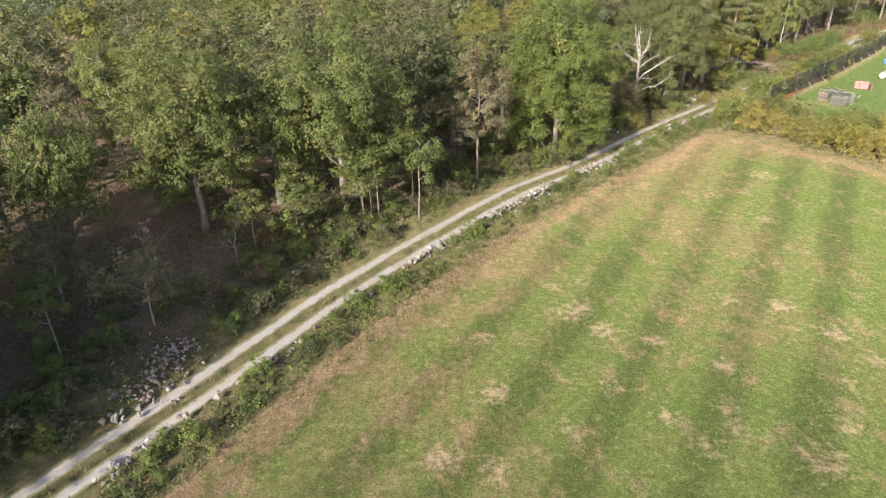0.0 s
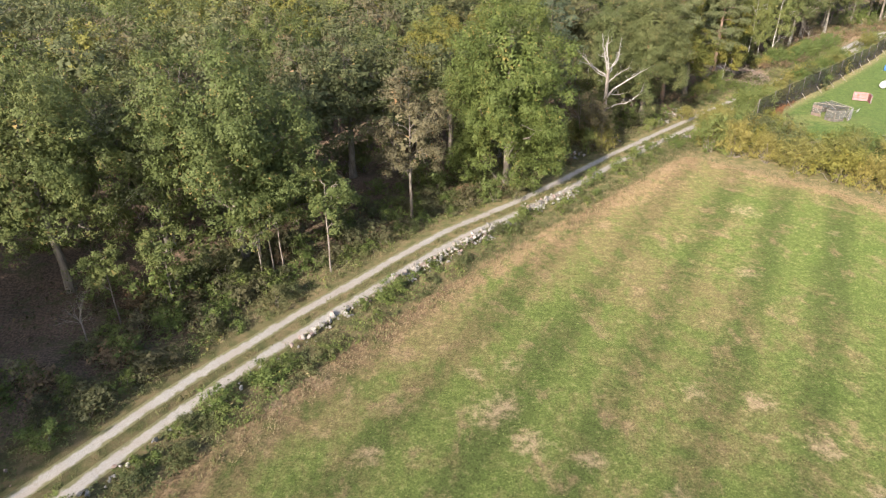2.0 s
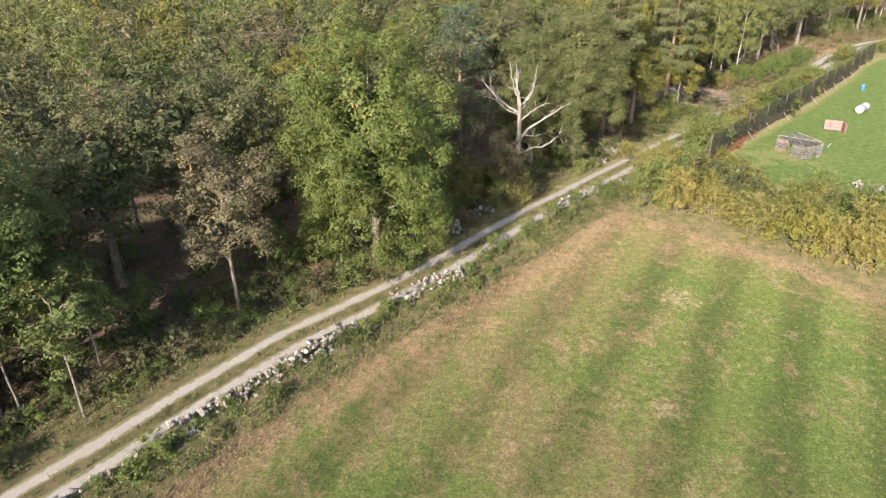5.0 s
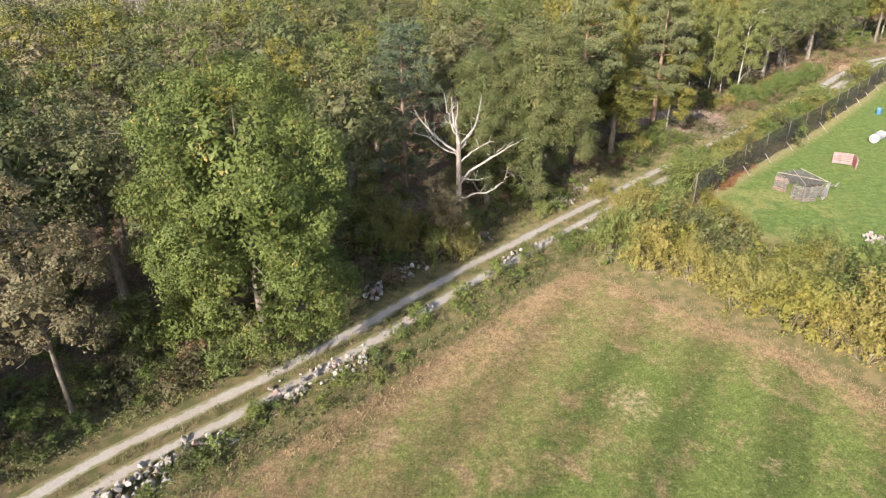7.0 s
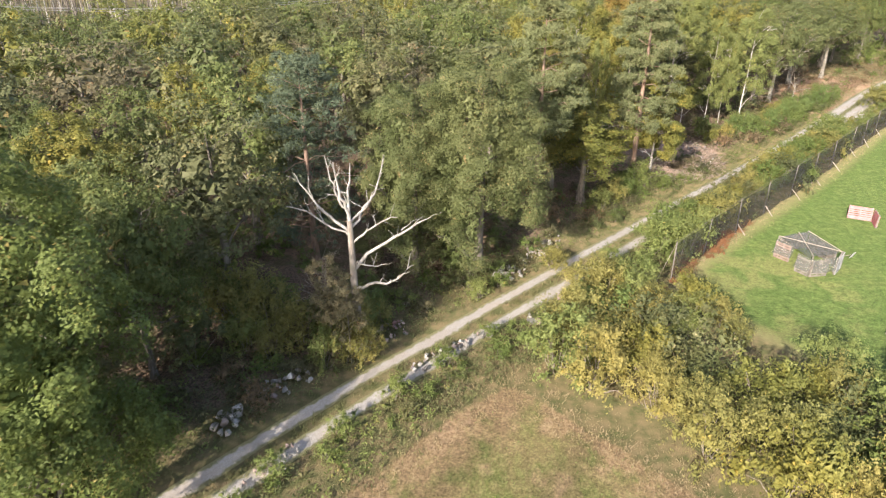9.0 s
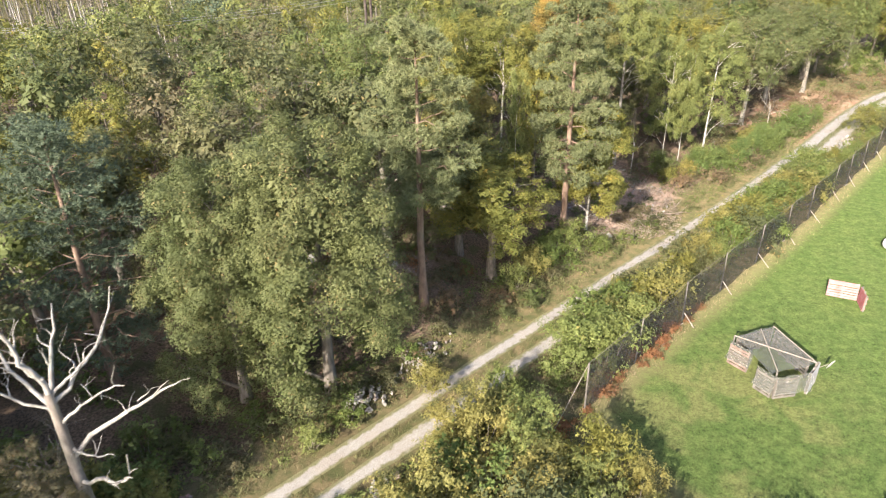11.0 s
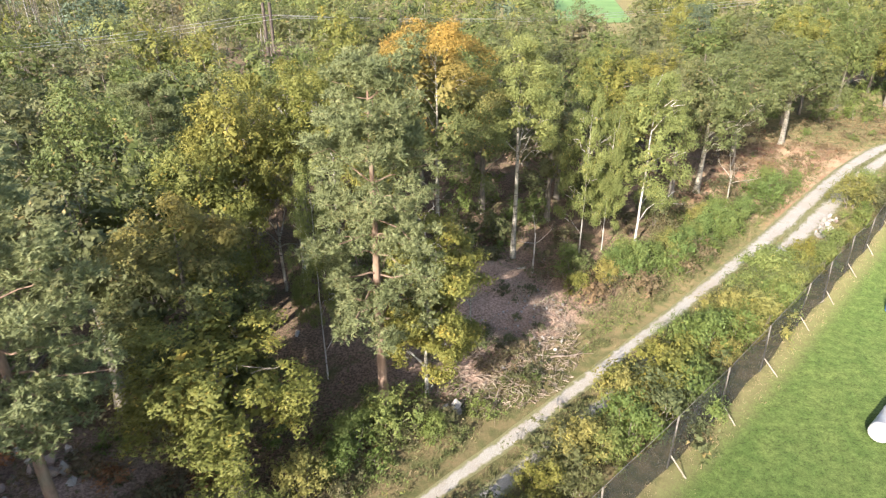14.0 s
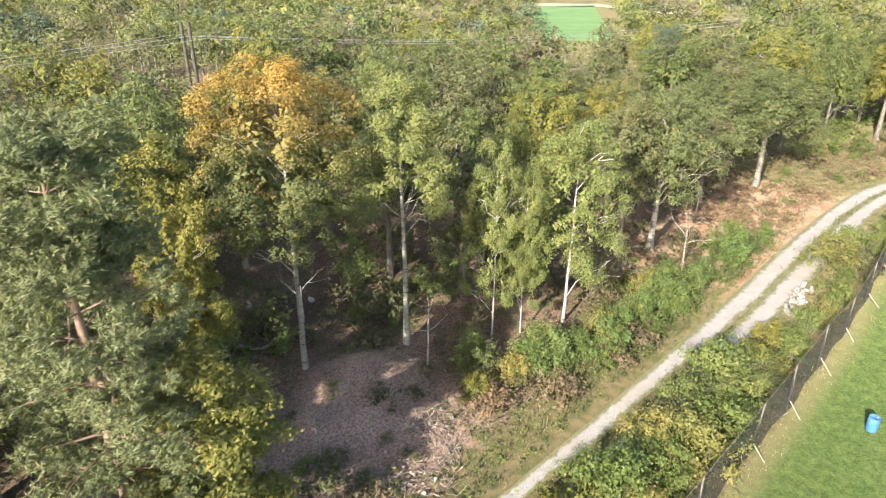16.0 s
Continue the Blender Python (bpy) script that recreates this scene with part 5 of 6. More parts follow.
# ---- far woods ----
def far_woods():
    r = np.random.default_rng(8)
    X, Y, Hh = [], [], []
    cells = {}
    for k in range(26000):
        y = r.uniform(60, 430)
        x = r.uniform(-0.75 * y - 25, 62 + 0.8 * y)
        u, s = along(x, y) if y < 190 else (0, -99)
        if -s < 60 and not (y > 150 and (s > 8 or x > 100)):
            continue
        if y < 165 and x > 85 and s > 3 and s < 16:
            continue
        mid = 50 + (y - 79) * 0.17
        if -82 < x < -11 and 136 < y < 184:
            continue
        if 192 < y < 345 and abs(x - 81 - (y - 255) * 0.13) < 9 + max(y - 225, 0) * 0.06:
            continue
        d = math.hypot(x - 20, y - 40)
        gap = 4.9 if d < 150 else 7.0 if d < 250 else 10.0
        c = (int(x // 5), int(y // 5))
        near = [q for i in range(-2, 3) for j in range(-2, 3) for q in cells.get((c[0] + i, c[1] + j), ())]
        if any((x - a) ** 2 + (y - b) ** 2 < gap * gap for a, b in near):
            continue
        if math.hypot(x - 22, y - 148) < 11 or math.hypot(x - 27, y - 138) < 7:
            continue
        cells.setdefault(c, []).append((x, y))
        X.append(x), Y.append(y)
        Hh.append(r.uniform(6, 8) if (abs(x - mid) < 30 and y > 140) else r.uniform(9.5, 13.5) - 1.2 * (y > 200))
    X, Y, Hh = np.array(X), np.array(Y), np.array(Hh)
    D = np.hypot(X - 20, Y - 40)
    names = ("olive", "oak", "birch", "yellow", "dry", "blue", "orange")
    tone = np.array([noise.noise((x * 0.02, y * 0.02, 7)) for x, y in zip(X, Y)]) + r.normal(size=len(X)) * 0.42
    pick = np.digitize(tone, [-0.25, 0.0, 0.3, 0.52, 0.64, 0.9])
    for i, n in enumerate(names):
        m = np.nonzero(pick == i)[0]
        Vs, Fs, base = [], [], 0
        for k in m:
            wide = r.uniform(2.6, 4.2) * (1.25 if D[k] > 250 else 1.0)
            nc = 16 if D[k] < 150 else 10
            d = r.normal(size=(nc, 3))
            d /= np.linalg.norm(d, axis=1)[:, None]
            d[:, 2] = np.abs(d[:, 2]) * 1.1 - 0.3
            C = np.array([X[k], Y[k], Hh[k] * 0.62]) + d * [wide * 0.8, wide * 0.8, Hh[k] * 0.34]
            V, F = clump_leaves(r, C, np.full(nc, wide * 0.42), 42 if D[k] < 150 else 20, 0.25 if D[k] < 150 else 0.44, tuft=3, fine=0.9, spread=0.22, core=0.15, face=d * 0.9)
            Vs.append(V), Fs.append(F + base)
            base += len(V)
        if Vs:
            tagged(new("far_woods", mesh_of("far_woods", np.concatenate(Vs), np.concatenate(Fs), LEAF[n])), "distant woodland canopy in green, olive and autumn yellow", "woods", kind="stuff")
    stems = [np.array([[x, y, -0.1, 0.16], [x + 0.1, y, h * 0.7, 0.08]]) for x, y, h, d in zip(X, Y, Hh, D) if d < 190]
    tagged(new("far_trunks", tube_mesh("far_trunks", stems, BARK["aspen"], 4)), "pale and grey trunks of the distant wood", "woods", kind="stuff")


far_woods()


def birch_stand():
    """Close white stems with thin withered tops behind the wood."""
    r = np.random.default_rng(12)
    white, grey, tips = [], [], []
    for k in range(300):
        x, y, h = r.uniform(-80, -13), 152 + abs(r.normal()) * 12, r.uniform(13, 16.5)
        stems = white if k % 6 == 0 else grey
        lean = r.normal() * 0.7
        stems.append(np.array([[x, y, -0.1, 0.12], [x + lean * 0.4, y, h * 0.5, 0.085], [x + lean, y, h, 0.03]]))
        tips += [(x + lean * f + r.normal() * 0.5, y + r.normal() * 0.5, h * f) for f in (0.72, 0.85, 0.98)]
    tagged(new("birch_stems", tube_mesh("birch_stems", white, BARK["birch"], 5)), "close white birch stems behind the wood", "woods", kind="stuff")
    tagged(new("grey_stems", tube_mesh("grey_stems", grey, BARK["oak"], 5)), "close dark grey stems behind the wood", "woods", kind="stuff")
    V, F = clump_leaves(r, tips, np.full(len(tips), 1.1), 24, 0.2, tuft=3, core=0.0)
    tagged(new("birch_tops", mesh_of("birch_tops", V, F, LEAF["dry"])), "thin withered birch tops behind the wood", "woods", kind="stuff")


birch_stand()


# ---- stones ----
def stone_shapes(mat, n=7):
    out = []
    for k in range(n):
        r = np.random.default_rng(300 + k)
        bm = bmesh.new()
        q = r.normal(size=(13, 3))
        q /= np.linalg.norm(q, axis=1)[:, None]
        for v in q * r.uniform(0.75, 1.1, (13, 1)) * np.array([1.0, r.uniform(0.65, 0.95), r.uniform(0.5, 0.75)]):
            bm.verts.new(v)
        res = bmesh.ops.convex_hull(bm, input=bm.verts)
        bmesh.ops.delete(bm, geom=[g for g in res["geom_interior"] if isinstance(g, bmesh.types.BMVert)], context="VERTS")
        me = bpy.data.meshes.new("stone")
        bm.to_mesh(me)
        bm.free()
        me.materials.append(mat)
        out.append(me)
    return out


STONES, RUBBLE = stone_shapes(STONE), stone_shapes(GRANITE_RED)
sr = random.Random(77)


def heap(top, shapes, a, b, n, wide, lo, hi, pile=0.25):
    """n stones strewn along the line from a to b, higher towards its middle."""
    a, b = Vector(a), Vector(b)
    d = (b - a).normalized()
    side = Vector((d.y, -d.x))
    for _ in range(n):
        w = sr.gauss(0, 0.45)
        p = a.lerp(b, sr.random()) + side * w * wide
        s = sr.uniform(lo, hi) * sr.uniform(0.55, 1.0)
        ob = under("stone", sr.choice(shapes), top)
        ob.matrix_basis = Matrix.LocRotScale(Vector((p.x, p.y, rise(p.x, p.y))) + Vector((0, 0, s * 0.25 + max(0, 1 - abs(w)) * pile * sr.random() + 0.06)),
                                             Euler((sr.uniform(0, 6), sr.uniform(0, 6), sr.uniform(0, 6))), Vector((s, s, s)))


def stones_at(name, label, category, lines, shapes=STONES):
    top = thing(name, (0, 0, 0), label, category)
    for line in lines:
        heap(top, shapes, *line)


stones_at("stone_wall", "tumbled dry stone wall of pale grey fieldstones by the track", "wall",
          [((-13.9, 18.4), (-11.2, 22.7), 30, 0.6, 0.12, 0.26), ((-11.0, 23.1), (-7.4, 28.5), 40, 0.6, 0.1, 0.22), ((-7.0, 29.2), (-2.2, 36.5), 26, 0.5, 0.12, 0.24),
           ((-2.0, 36.9), (0.3, 40.1), 42, 0.6, 0.12, 0.26), ((0.5, 40.4), (2.6, 43.0), 14, 0.5, 0.12, 0.22), ((2.6, 43.1), (6.6, 47.2), 100, 0.8, 0.13, 0.28)])
stones_at("stone_wall", "collapsed heap of white and grey fieldstones by the track", "wall",
          [((6.8, 47.6), (10.6, 51.3), 125, 0.9, 0.13, 0.32, 0.4), ((12.0, 53.6), (16.2, 57.3), 95, 1.1, 0.1, 0.26), ((16.8, 58.8), (19.2, 61.6), 28, 0.6, 0.1, 0.22),
           ((23.5, 67.0), (28.0, 70.8), 50, 0.6, 0.12, 0.26)])
stones_at("stone_heap", "heap of reddish and grey rubble at the wood's edge", "stones", [((-14.3, 23.6), (-13.6, 28.6), 270, 1.9, 0.07, 0.2, 0.25)], RUBBLE)
stones_at("stone_heap", "pale flat stones lying beside the track", "stones", [((-15.2, 22.3), (-13.6, 22.9), 12, 0.5, 0.14, 0.34)])
stones_at("stone_heap", "grey boulders in the shade beside the track", "stones", [((15.0, 62.5), (16.2, 63.6), 12, 0.8, 0.2, 0.5), ((16.8, 65.0), (18.4, 66.8), 34, 0.9, 0.12, 0.3)])
stones_at("stone_heap", "reddish stone rubble under the wood's edge", "stones", [((19.9, 68.6), (23.0, 71.0), 70, 1.0, 0.1, 0.26)], RUBBLE)
stones_at("stone_heap", "scattered white and grey stones at the wood's edge", "stones", [((28.3, 76.2), (29.3, 77.8), 60, 0.9, 0.1, 0.27), ((30.9, 79.2), (32.1, 81.2), 70, 0.9, 0.1, 0.27), ((28.6, 76.4), (33.2, 82.4), 40, 0.9, 0.08, 0.2)])
stones_at("stone_heap", "white boulders beside the track in the grass", "stones", [((29.6, 71.3), (30.8, 72.2), 5, 0.4, 0.25, 0.45), ((31.6, 73.6), (32.2, 74.2), 4, 0.4, 0.2, 0.35)])
stones_at("stone_heap", "white stones heaped beside the track", "stones", [((70.2, 112.6), (73.0, 116.0), 60, 0.45, 0.14, 0.34)])
stones_at("stone_heap", "loose stones among felled brushwood", "stones", [((43.4, 93.3), (44.4, 93.8), 4, 0.4, 0.25, 0.45), ((45.0, 100.5), (49.5, 104.5), 75, 2.6, 0.07, 0.22), ((42.8, 98.5), (46.5, 104.5), 80, 2.2, 0.06, 0.2), ((47.0, 96.0), (49.5, 99.8), 18, 1.6, 0.07, 0.18)])
stones_at("stone_heap", "pale boulders on the woodland floor", "stones", [((24.8, 92.4), (26.6, 92.6), 8, 0.8, 0.15, 0.3), ((24.5, 85.5), (29.5, 88.5), 60, 2.4, 0.12, 0.55), ((35.2, 99.2), (35.8, 99.6), 3, 0.3, 0.3, 0.5), ((38.0, 112.0), (44.5, 115.5), 16, 2.5, 0.12, 0.35), ((-12.5, 43.0), (-10.5, 42.2), 10, 0.8, 0.25, 0.5)])


# ---- felled brushwood in the clearing ----
def brush_pile():
    top = thing("brush_pile", (0, 0, 0), "felled brushwood and pale sticks on brown chips", "brushwood")
    r = np.random.default_rng(61)
    shapes = []
    for k in range(6):
        paths = []
        L = r.uniform(0.9, 1.8)
        branching(r, np.array([0, 0, 0.0]), np.array([1.0, 0, 0.1]), L, 0.03, 1, paths, 0.3)
        shapes.append(tube_mesh("branch", paths, BARK["stick"], 4))
    for k in range(230):
        a, q = r.uniform(0, math.tau), math.sqrt(r.random())
        ob = under("branch", shapes[k % 6], top)
        ob.matrix_basis = Matrix.LocRotScale(Vector((45.8 + 4.6 * q * math.cos(a), 100.2 + 6.2 * q * math.sin(a), r.uniform(0.06, 0.4))), Euler((r.normal() * 0.25, r.normal() * 0.2, r.uniform(0, 6.28))), Vector((1, 1, 1)) * r.uniform(0.35, 0.95) * (1.0 + 0.9 * (k % 14 == 0)))


brush_pile()
n = 3600
a, q = rg.uniform(0, math.tau, n), np.sqrt(rg.random(n))
C6 = np.column_stack([45.8 + 5.0 * q * np.cos(a), 100.2 + 6.6 * q * np.sin(a), rg.uniform(0.02, 0.16, n)])
V, F = leaves(rg, C6, rg.normal(size=(n, 3)) * 0.35 + np.array([0, 0, 1]), 0.2, 0.1)
cover("wood_chips", "splintered pale chips and twigs on bare soil", V, F, BARK["stick"])
for x, y, L, a in [(71.2, 123.0, 3.2, 2.6), (47.0, 106.5, 4.0, 0.6), (38.5, 108.0, 4.5, 0.4)]:
    r_ = np.random.default_rng(int(x * 10))
    ob = new("fallen_log", tube_mesh("fallen_log", [limb(r_, (-L / 2, 0, 0.12), (L / 2, 0, 0.14), 0.13, 0.08, 0.0, 6)], BARK["aspen"], 8))
    ob.matrix_basis = pose(x, y, 0, 0, 0, math.degrees(a))
    tagged(ob, "pale fallen log lying on the ground", "log")


# ---- boxes, rods and drums ----
def box_bm(bm, sx, sy, sz, m=Matrix(), bevel=0.0):
    geom = bmesh.ops.create_cube(bm, size=1.0, matrix=m @ Matrix.Diagonal((sx, sy, sz, 1)))
    if bevel:
        es = list({e for v in geom["verts"] for e in v.link_edges})
        bmesh.ops.bevel(bm, geom=es, offset=bevel, segments=1, affect="EDGES")


def bm_mesh(name, bm, mat, smooth=False):
    me = bpy.data.meshes.new(name)
    bm.to_mesh(me)
    bm.free()
    me.materials.append(mat)
    if smooth:
        me.polygons.foreach_set("use_smooth", np.ones(len(me.polygons), bool))
    return me


def rod(name, a, b, r, mat, parent, sides=8):
    a, b = np.array(a, float), np.array(b, float)
    return under(name, tube_mesh(name, [np.column_stack([np.linspace(a, b, 3), np.full(3, r)])], mat, sides), parent)


WOOD_GREY = plain_material("weathered_timber", (0.13, 0.115, 0.095), (0.22, 0.20, 0.17), 4.0, 0.85)
POLE_WOOD = plain_material("tarred_pole", (0.055, 0.042, 0.034), (0.10, 0.08, 0.065), 3.0, 0.85)
WOOD_PALE = plain_material("pale_timber", (0.27, 0.23, 0.18), (0.38, 0.33, 0.27), 4.0, 0.8)
TAN_WOOD = plain_material("reddish_pallet_wood", (0.17, 0.115, 0.09), (0.26, 0.195, 0.16), 3.0, 0.85)
RED_PAINT = plain_material("faded_red_paint", (0.34, 0.09, 0.085), (0.40, 0.18, 0.17), 2.5, 0.75, 0.0, (0.42, 0.30, 0.28))
PINK_PAINT = plain_material("chalky_pink_paint", (0.33, 0.15, 0.14), (0.38, 0.26, 0.25), 2.0, 0.75, 0.0, (0.34, 0.11, 0.10))
WHITE_PAINT = plain_material("chalky_white_paint", (0.38, 0.365, 0.35), (0.48, 0.475, 0.47), 2.0, 0.6, 0.0, (0.29, 0.25, 0.23))
BLUE_PLASTIC = plain_material("blue_plastic", (0.05, 0.16, 0.42), (0.09, 0.23, 0.52), 1.5, 0.4)
STEEL = plain_material("grey_steel", (0.35, 0.35, 0.34), (0.5, 0.5, 0.48), 3.0, 0.5, 0.6)


def net_material(name, colour, open_):
    m, t, p, out = nodes_of(name)
    q = place_(t)
    f = math_(t, "ADD", open_ - 0.12, math_(t, "MULTIPLY", noise_(t, q, 3.0, 4.0), 0.24))
    p.inputs["Base Color"].default_value = col(colour)
    p.inputs["Roughness"].default_value = 0.9
    tr = nd(t, "ShaderNodeBsdfTransparent")
    t.links.new(nd(t, "ShaderNodeMixShader", {0: f, 1: p.outputs[0], 2: tr.outputs[0]}).outputs[0], out.inputs["Surface"])
    return m


NET = net_material("dark_netting", (0.035, 0.035, 0.032), 0.42)
NET_HUT = net_material("dark_green_netting", (0.15, 0.155, 0.13), 0.5)


def sheet(name, corners, n, mat, parent, sag=0.08):
    """A net between four corners, slack in the middle."""
    a, b, c, d = (np.array(v, float) for v in corners)
    u = np.linspace(0, 1, n)
    V = []
    for i in u:
        for j in u:
            p = (a * (1 - i) + b * i) * (1 - j) + (d * (1 - i) + c * i) * j
            p = p + np.array([0, 0, -sag * math.sin(math.pi * i) * math.sin(math.pi * j)]) + np.array([1, -1, 0]) * 0.05 * math.sin(7 * i + 3 * j)
            V.append(p)
    i = np.arange(n * n).reshape(n, n)
    F = np.stack([i[:-1, :-1], i[:-1, 1:], i[1:, 1:], i[1:, :-1]], -1).reshape(-1, 4)
    return under(name, mesh_of(name, V, F, mat), parent)


def build_fence():
    top = thing("fence", (0, 0, 0), "tall dark safety net on timber posts with pale braces", "fence")
    posts = [(39.0, 76.2), (42.2, 79.7), (45.7, 83.2), (49.1, 86.6), (52.7, 90.1), (56.0, 93.3), (59.4, 96.8), (63.1, 100.8), (66.0, 103.6), (69.2, 107.1), (72.1, 110.1), (75.6, 114.0), (78.9, 118.0), (82.4, 121.4)]
    r = random.Random(9)
    tops = []
    for k, (x, y) in enumerate(posts):
        h = 2.75 + r.uniform(-0.12, 0.12)
        lx, ly = r.uniform(-0.12, 0.12), r.uniform(-0.12, 0.12)
        post = rod("post", (x, y, -0.2), (x + lx, y + ly, h), 0.04, WOOD_GREY, top)
        tops.append((x + lx, y + ly, h))
        bx, by = 0.55 + r.uniform(-0.1, 0.15), -0.5 + r.uniform(-0.1, 0.1)
        if k < 2:
            continue
        rod("brace", (x + 0.03, y - 0.03, 0.75), (x + bx, y + by, -0.05), 0.028, WOOD_PALE, post)
        if k % 3 == 2:
            rod("ground_beam", (x - 0.45, y - 0.35, 0.06), (x + 0.05, y - 0.02, 0.06), 0.035, WOOD_PALE, post)
    rod("guy_rope", tops[0], (36.9, 73.9, 0.05), 0.015, WOOD_PALE, top, 4)
    for k in range(len(posts) - 1):
        a, b = posts[k], posts[k + 1]
        ta, tb = tops[k], tops[k + 1]
        sheet("net", [(a[0], a[1], 0.02), (b[0], b[1], 0.02), (tb[0], tb[1], tb[2] - 0.15), (ta[0], ta[1], ta[2] - 0.15)], 7, NET, top, 0.12)
        rod("top_rope", ta, tb, 0.012, WOOD_GREY, top, 4)


build_fence()


def pallet_mesh_parts(parent, m, w, h, mat, boards=7):
    """An upright pallet: a frame of stringers that carries its boards."""
    bm = bmesh.new()
    for x in (-w / 2 + 0.05, 0.0, w / 2 - 0.05):
        box_bm(bm, 0.09, 0.1, h, m @ pose(x, 0.01, h / 2), 0.005)
    frame_ = under("pallet_frame", bm_mesh("pallet_frame", bm, WOOD_GREY), parent)
    for k in range(boards):
        bm = bmesh.new()
        z = h * (k + 0.5) / boards
        box_bm(bm, w, 0.022, h / boards * 0.72, m @ pose(0, -0.06, z), 0.004)
        under("board", bm_mesh("board", bm, mat), frame_)
    for k in range(3):
        bm = bmesh.new()
        box_bm(bm, w, 0.022, 0.1, m @ pose(0, 0.075, h * (k + 0.5) / 3), 0.004)
        under("board", bm_mesh("board", bm, mat), frame_)


def wall_between(parent, a, b, h, mat, n=1, lean=0.0):
    a, b = Vector(a), Vector(b)
    ang = math.degrees(math.atan2(b.y - a.y, b.x - a.x))
    for k in range(n):
        c = a.lerp(b, (k + 0.5) / n)
        pallet_mesh_parts(parent, pose(c.x, c.y, 0.0, lean, 0, ang), (b - a).length / n - 0.03, h, mat)


def build_hut():
    top = thing("pallet_hut", (0, 0, 0), "low shelter of upright pallets under dark netting on poles", "shelter")
    A, B, C, D, E = (47.2, 80.2), (49.5, 81.0), (50.1, 77.9), (48.0, 77.3), (48.75, 80.75)
    h = 1.22
    wall_between(top, (46.85, 79.75), (47.45, 78.85), h - 0.05, TAN_WOOD, 1)
    wall_between(top, (47.3, 77.75), (47.75, 76.95), h - 0.08, WOOD_GREY, 1)
    wall_between(top, (47.8, 76.92), (48.95, 77.1), h - 0.06, WOOD_GREY, 1)
    wall_between(top, (49.5, 77.2), (50.35, 78.1), h - 0.02, WHITE_PAINT, 1)
    wall_between(top, (50.1, 78.4), (49.6, 80.9), h - 0.1, WOOD_GREY, 2)
    wall_between(top, (49.4, 81.0), (47.4, 80.3), h - 0.1, WOOD_GREY, 2)
    for p in (A, B, C, D, E):
        rod("post", (p[0], p[1], -0.1), (p[0], p[1], h + 0.04), 0.04, WOOD_GREY, top)
    for p, q in ((A, C), (E, D), (B, C)):
        rod("roof_pole", (*p, h + 0.05), (*q, h + 0.06), 0.026, WOOD_PALE, top, 6)
    sheet("roof_net", [(A[0], A[1], h + 0.03), (B[0], B[1], h + 0.03), (C[0], C[1], h + 0.03), (47.6, 77.1, h + 0.03)], 8, NET_HUT, top, 0.16)
    for a, b, c, d in (((46.85, 79.85), (47.5, 78.85), (47.4, 78.6), (46.6, 79.6)), ((47.3, 77.8), (47.75, 76.95), (47.6, 76.7), (47.05, 77.6)),
                       ((47.8, 76.9), (48.95, 77.08), (49.0, 76.82), (47.75, 76.65)), ((48.95, 77.1), (49.5, 77.2), (49.62, 76.95), (49.0, 76.85))):
        sheet("side_net", [(*a, h + 0.02), (*b, h + 0.02), (*c, 0.4), (*d, 0.4)], 5, NET_HUT, top, 0.04)
    rod("flag_pole", (50.3, 78.0, 0.9), (51.0, 78.35, 0.85), 0.02, WOOD_PALE, top, 6)
    bm = bmesh.new()
    box_bm(bm, 0.32, 0.02, 0.42, pose(51.15, 78.4, 0.8, 20, 0, 30))
    under("flag", bm_mesh("flag", bm, WHITE_PAINT), top, "small white board")


build_hut()


def build_screen():
    top = thing("pallet_screen", (0, 0, 0), "angled screen of faded pink and red pallets on lawn", "screen")
    wall_between(top, (55.1, 86.1), (56.55, 85.4), 1.0, PINK_PAINT, 1, -16)
    wall_between(top, (56.6, 85.35), (56.2, 84.2), 1.0, RED_PAINT, 1, 0)


build_screen()


def drum(name, r, h, label, mat, at, lying=None, ribs=(0.33, 0.66)):
    """A barrel with rolled rims and two hoops."""
    bm = bmesh.new()
    prof = [(0, 0), (r * 0.9, 0), (r, 0.03)]
    for f in ribs:
        prof += [(r, h * f - 0.04), (r * 1.05, h * f), (r, h * f + 0.04)]
    prof += [(r, h - 0.03), (r * 0.92, h), (r * 0.9, h - 0.02), (0, h - 0.02)]
    vs = [bm.verts.new((x, 0, z)) for x, z in prof]
    es = [bm.edges.new(q) for q in zip(vs[:-1], vs[1:])]
    bmesh.ops.spin(bm, geom=vs + es, cent=(0, 0, 0), axis=(0, 0, 1), angle=math.tau, steps=24)
    bmesh.ops.remove_doubles(bm, verts=bm.verts, dist=1e-4)
    bmesh.ops.recalc_face_normals(bm, faces=bm.faces)
    e = thing(name, (0, 0, 0), label, name.replace("_", " "))
    under("shell", bm_mesh("shell", bm, mat, True), e)
    bm = bmesh.new()
    bmesh.ops.create_cone(bm, cap_ends=True, segments=12, radius1=r * 0.14, radius2=r * 0.13, depth=0.05, matrix=Matrix.Translation((r * 0.5, 0, h)))
    under("bung", bm_mesh("bung", bm, STEEL), e)
    e.matrix_basis = Matrix.Translation(at) @ (pose(0, 0, r, 0, 90, lying) if lying is not None else Matrix())
    return e


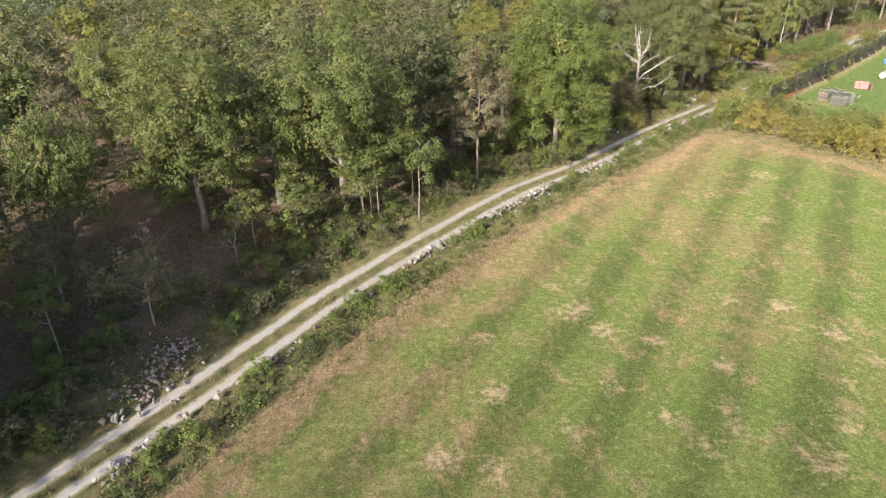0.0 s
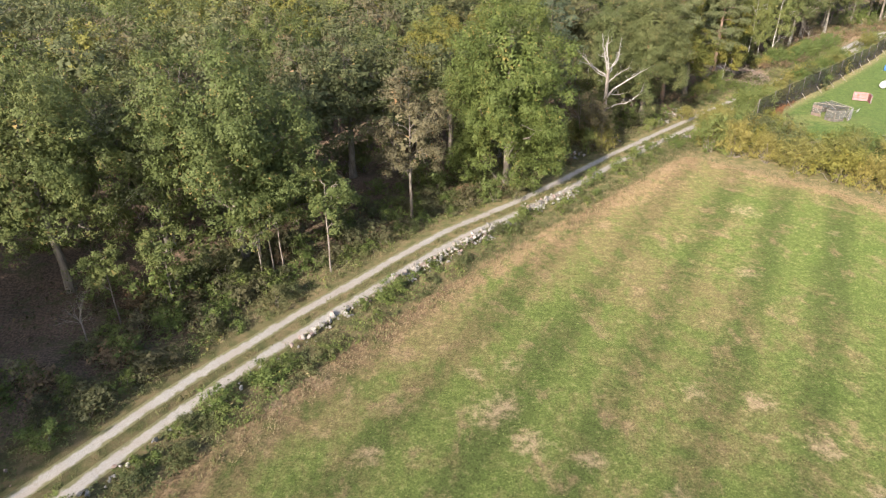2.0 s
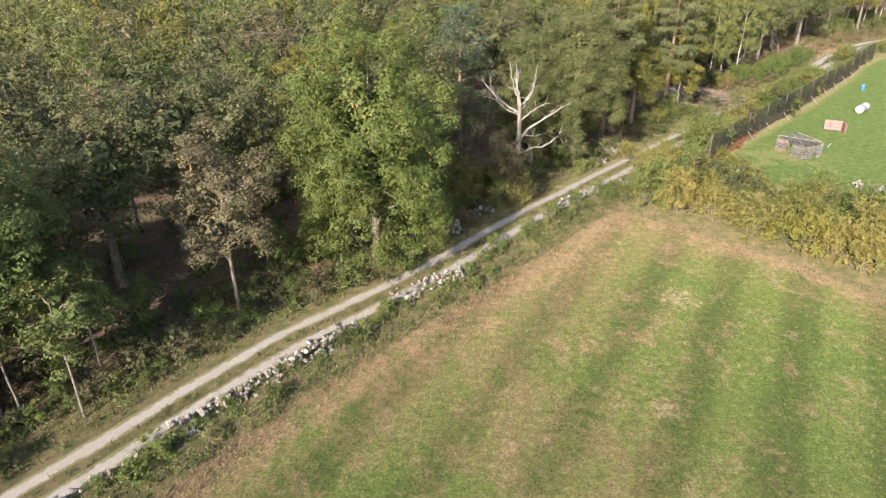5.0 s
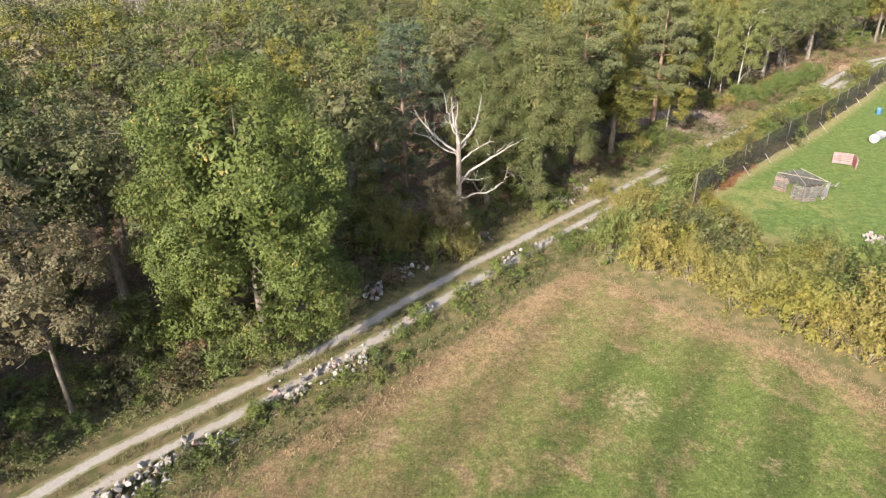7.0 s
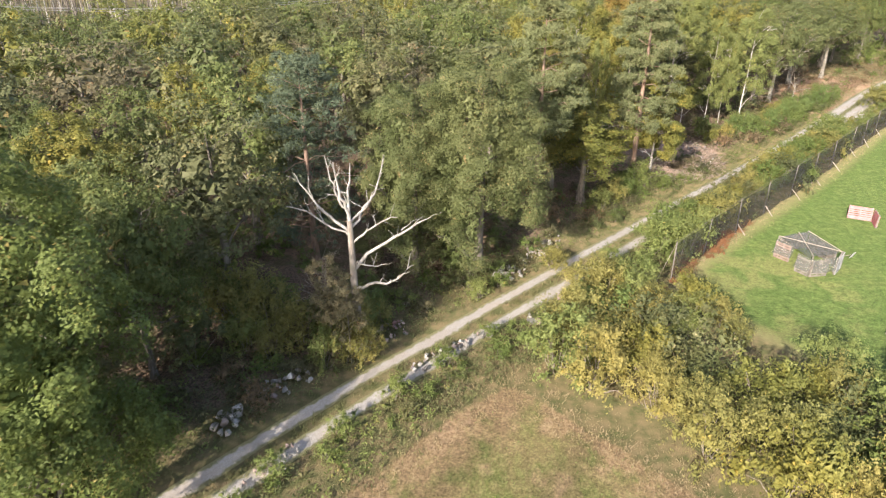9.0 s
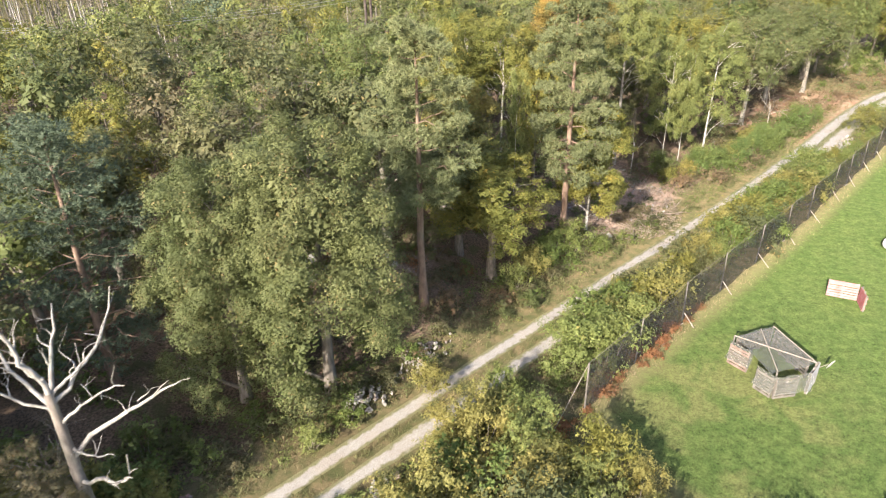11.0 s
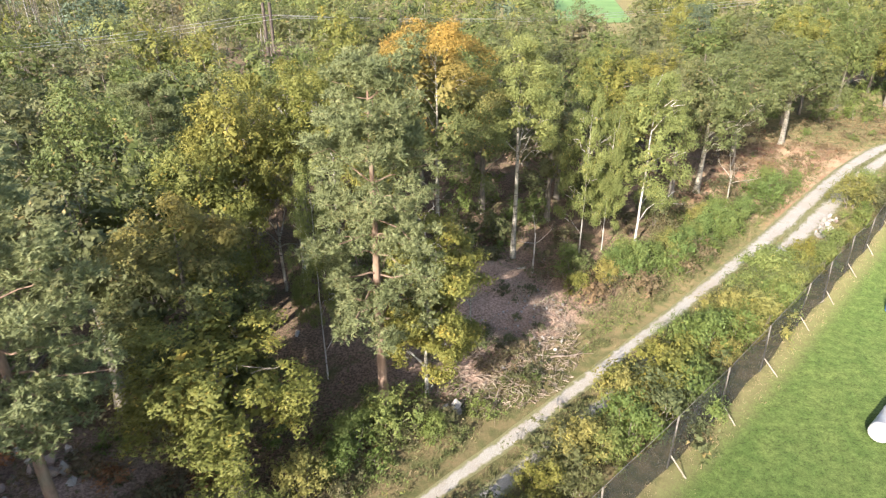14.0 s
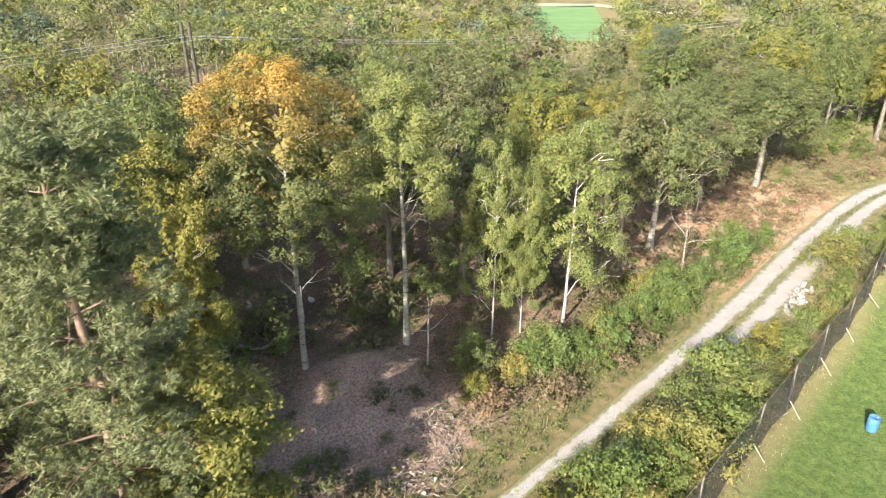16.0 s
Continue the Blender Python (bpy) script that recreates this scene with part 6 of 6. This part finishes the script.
drum("barrel", 0.235, 0.74, "blue plastic barrel standing upright on the lawn", BLUE_PLASTIC, (69.3, 102.5, 0.0))
e = drum("tank", 0.44, 2.2, "white cylindrical tank lying on the green lawn", WHITE_PAINT, (62.0, 92.2, 0.0), 0.0, (0.1, 0.9))
e.matrix_basis = pose(62.2, 91.7, 0.46, 0, 90, 42)
stones_at("stone_heap", "heap of pale yellow stones on the lawn", "stones", [((48.8, 70.4), (50.4, 69.0), 60, 0.9, 0.12, 0.3, 0.3)])


# ---- power line over the wood ----
def power_line():
    top = thing("power_pole", (21.4, 151.0, 0), "twin timber power pole above the treetops", "pole")
    for dx in (0.0, 0.75):
        rod("pole", (dx, 0, -0.2), (dx, 0.2 * dx, 12.6), 0.2, POLE_WOOD, top)
    rod("crossarm", (-0.5, 0, 11.2), (1.6, 0.2, 11.2), 0.06, POLE_WOOD, top)
    wires = thing("power_lines", (0, 0, 0), "thin power lines strung over the wood", "wire")
    for k, z in enumerate((11.3, 11.15, 10.9)):
        off = np.array([-0.8 + 1.55 * k, 0.0])
        p0, p1, p2 = np.array([-28.0, 121.0]) + off, np.array([21.4, 151.0]) + off, np.array([92.0, 172.0]) + off
        for a, b in ((p0, p1), (p1, p2)):
            u = np.linspace(0, 1, 15)
            xy = a + (b - a) * u[:, None]
            path = np.column_stack([xy, z - 1.6 * np.sin(u * math.pi), np.full(15, 0.02)])
            under("wire", tube_mesh("wire", [path], STEEL, 4), wires)


power_line()


# ---- far meadow, lane and white house ----
def flat_sheet(name, label, corners, mat, z):
    V = np.array([(x, y, z) for x, y in corners])
    tagged(new(name, mesh_of(name, V, [list(range(len(V)))], mat)), label, "field", kind="structure")


MEADOW = plain_material("meadow_grass", (0.12, 0.22, 0.06), (0.16, 0.27, 0.08), 0.15, 0.95)
SOIL = plain_material("pale_stubble", (0.36, 0.31, 0.2), (0.46, 0.40, 0.27), 0.2, 0.95)
flat_sheet("meadow", "bright green far meadow beyond the wood", [(70, 236), (88, 236), (103, 337), (79, 333)], MEADOW, 0.05)
flat_sheet("stubble_field", "pale stubble strip beyond the green meadow", [(79, 334), (104, 331), (123, 298), (128, 303), (106, 344), (79, 348)], SOIL, 0.05)


def house(x, y, turn):
    top = thing("farm_house", (x, y, 0), "small white house with a dark roof far off", "house", turn=turn)
    roof_m = plain_material("dark_tiles", (0.10, 0.08, 0.07), (0.16, 0.12, 0.10), 1.0, 0.8)
    glass = plain_material("dark_glass", (0.03, 0.04, 0.05), (0.05, 0.06, 0.07), 1.0, 0.1)
    bm = bmesh.new()
    box_bm(bm, 8, 6, 3.6, pose(0, 0, 1.8))
    under("wall", bm_mesh("wall", bm, WHITE_PAINT), top)
    bm = bmesh.new()
    a = [bm.verts.new(v) for v in ((-4.4, -3.5, 3.5), (4.4, -3.5, 3.5), (4.4, 3.5, 3.5), (-4.4, 3.5, 3.5), (-4.4, 0, 6.2), (4.4, 0, 6.2))]
    for f in ((0, 1, 5, 4), (2, 3, 4, 5), (0, 4, 3), (1, 2, 5), (3, 2, 1, 0)):
        bm.faces.new([a[i] for i in f])
    under("roof", bm_mesh("roof", bm, roof_m), top)
    for wx in (-2.6, 0, 2.6):
        bm = bmesh.new()
        box_bm(bm, 1.1, 0.06, 1.2, pose(wx, -3.01, 2.0))
        under("window", bm_mesh("window", bm, glass), top)


house(117, 312, 0.2)
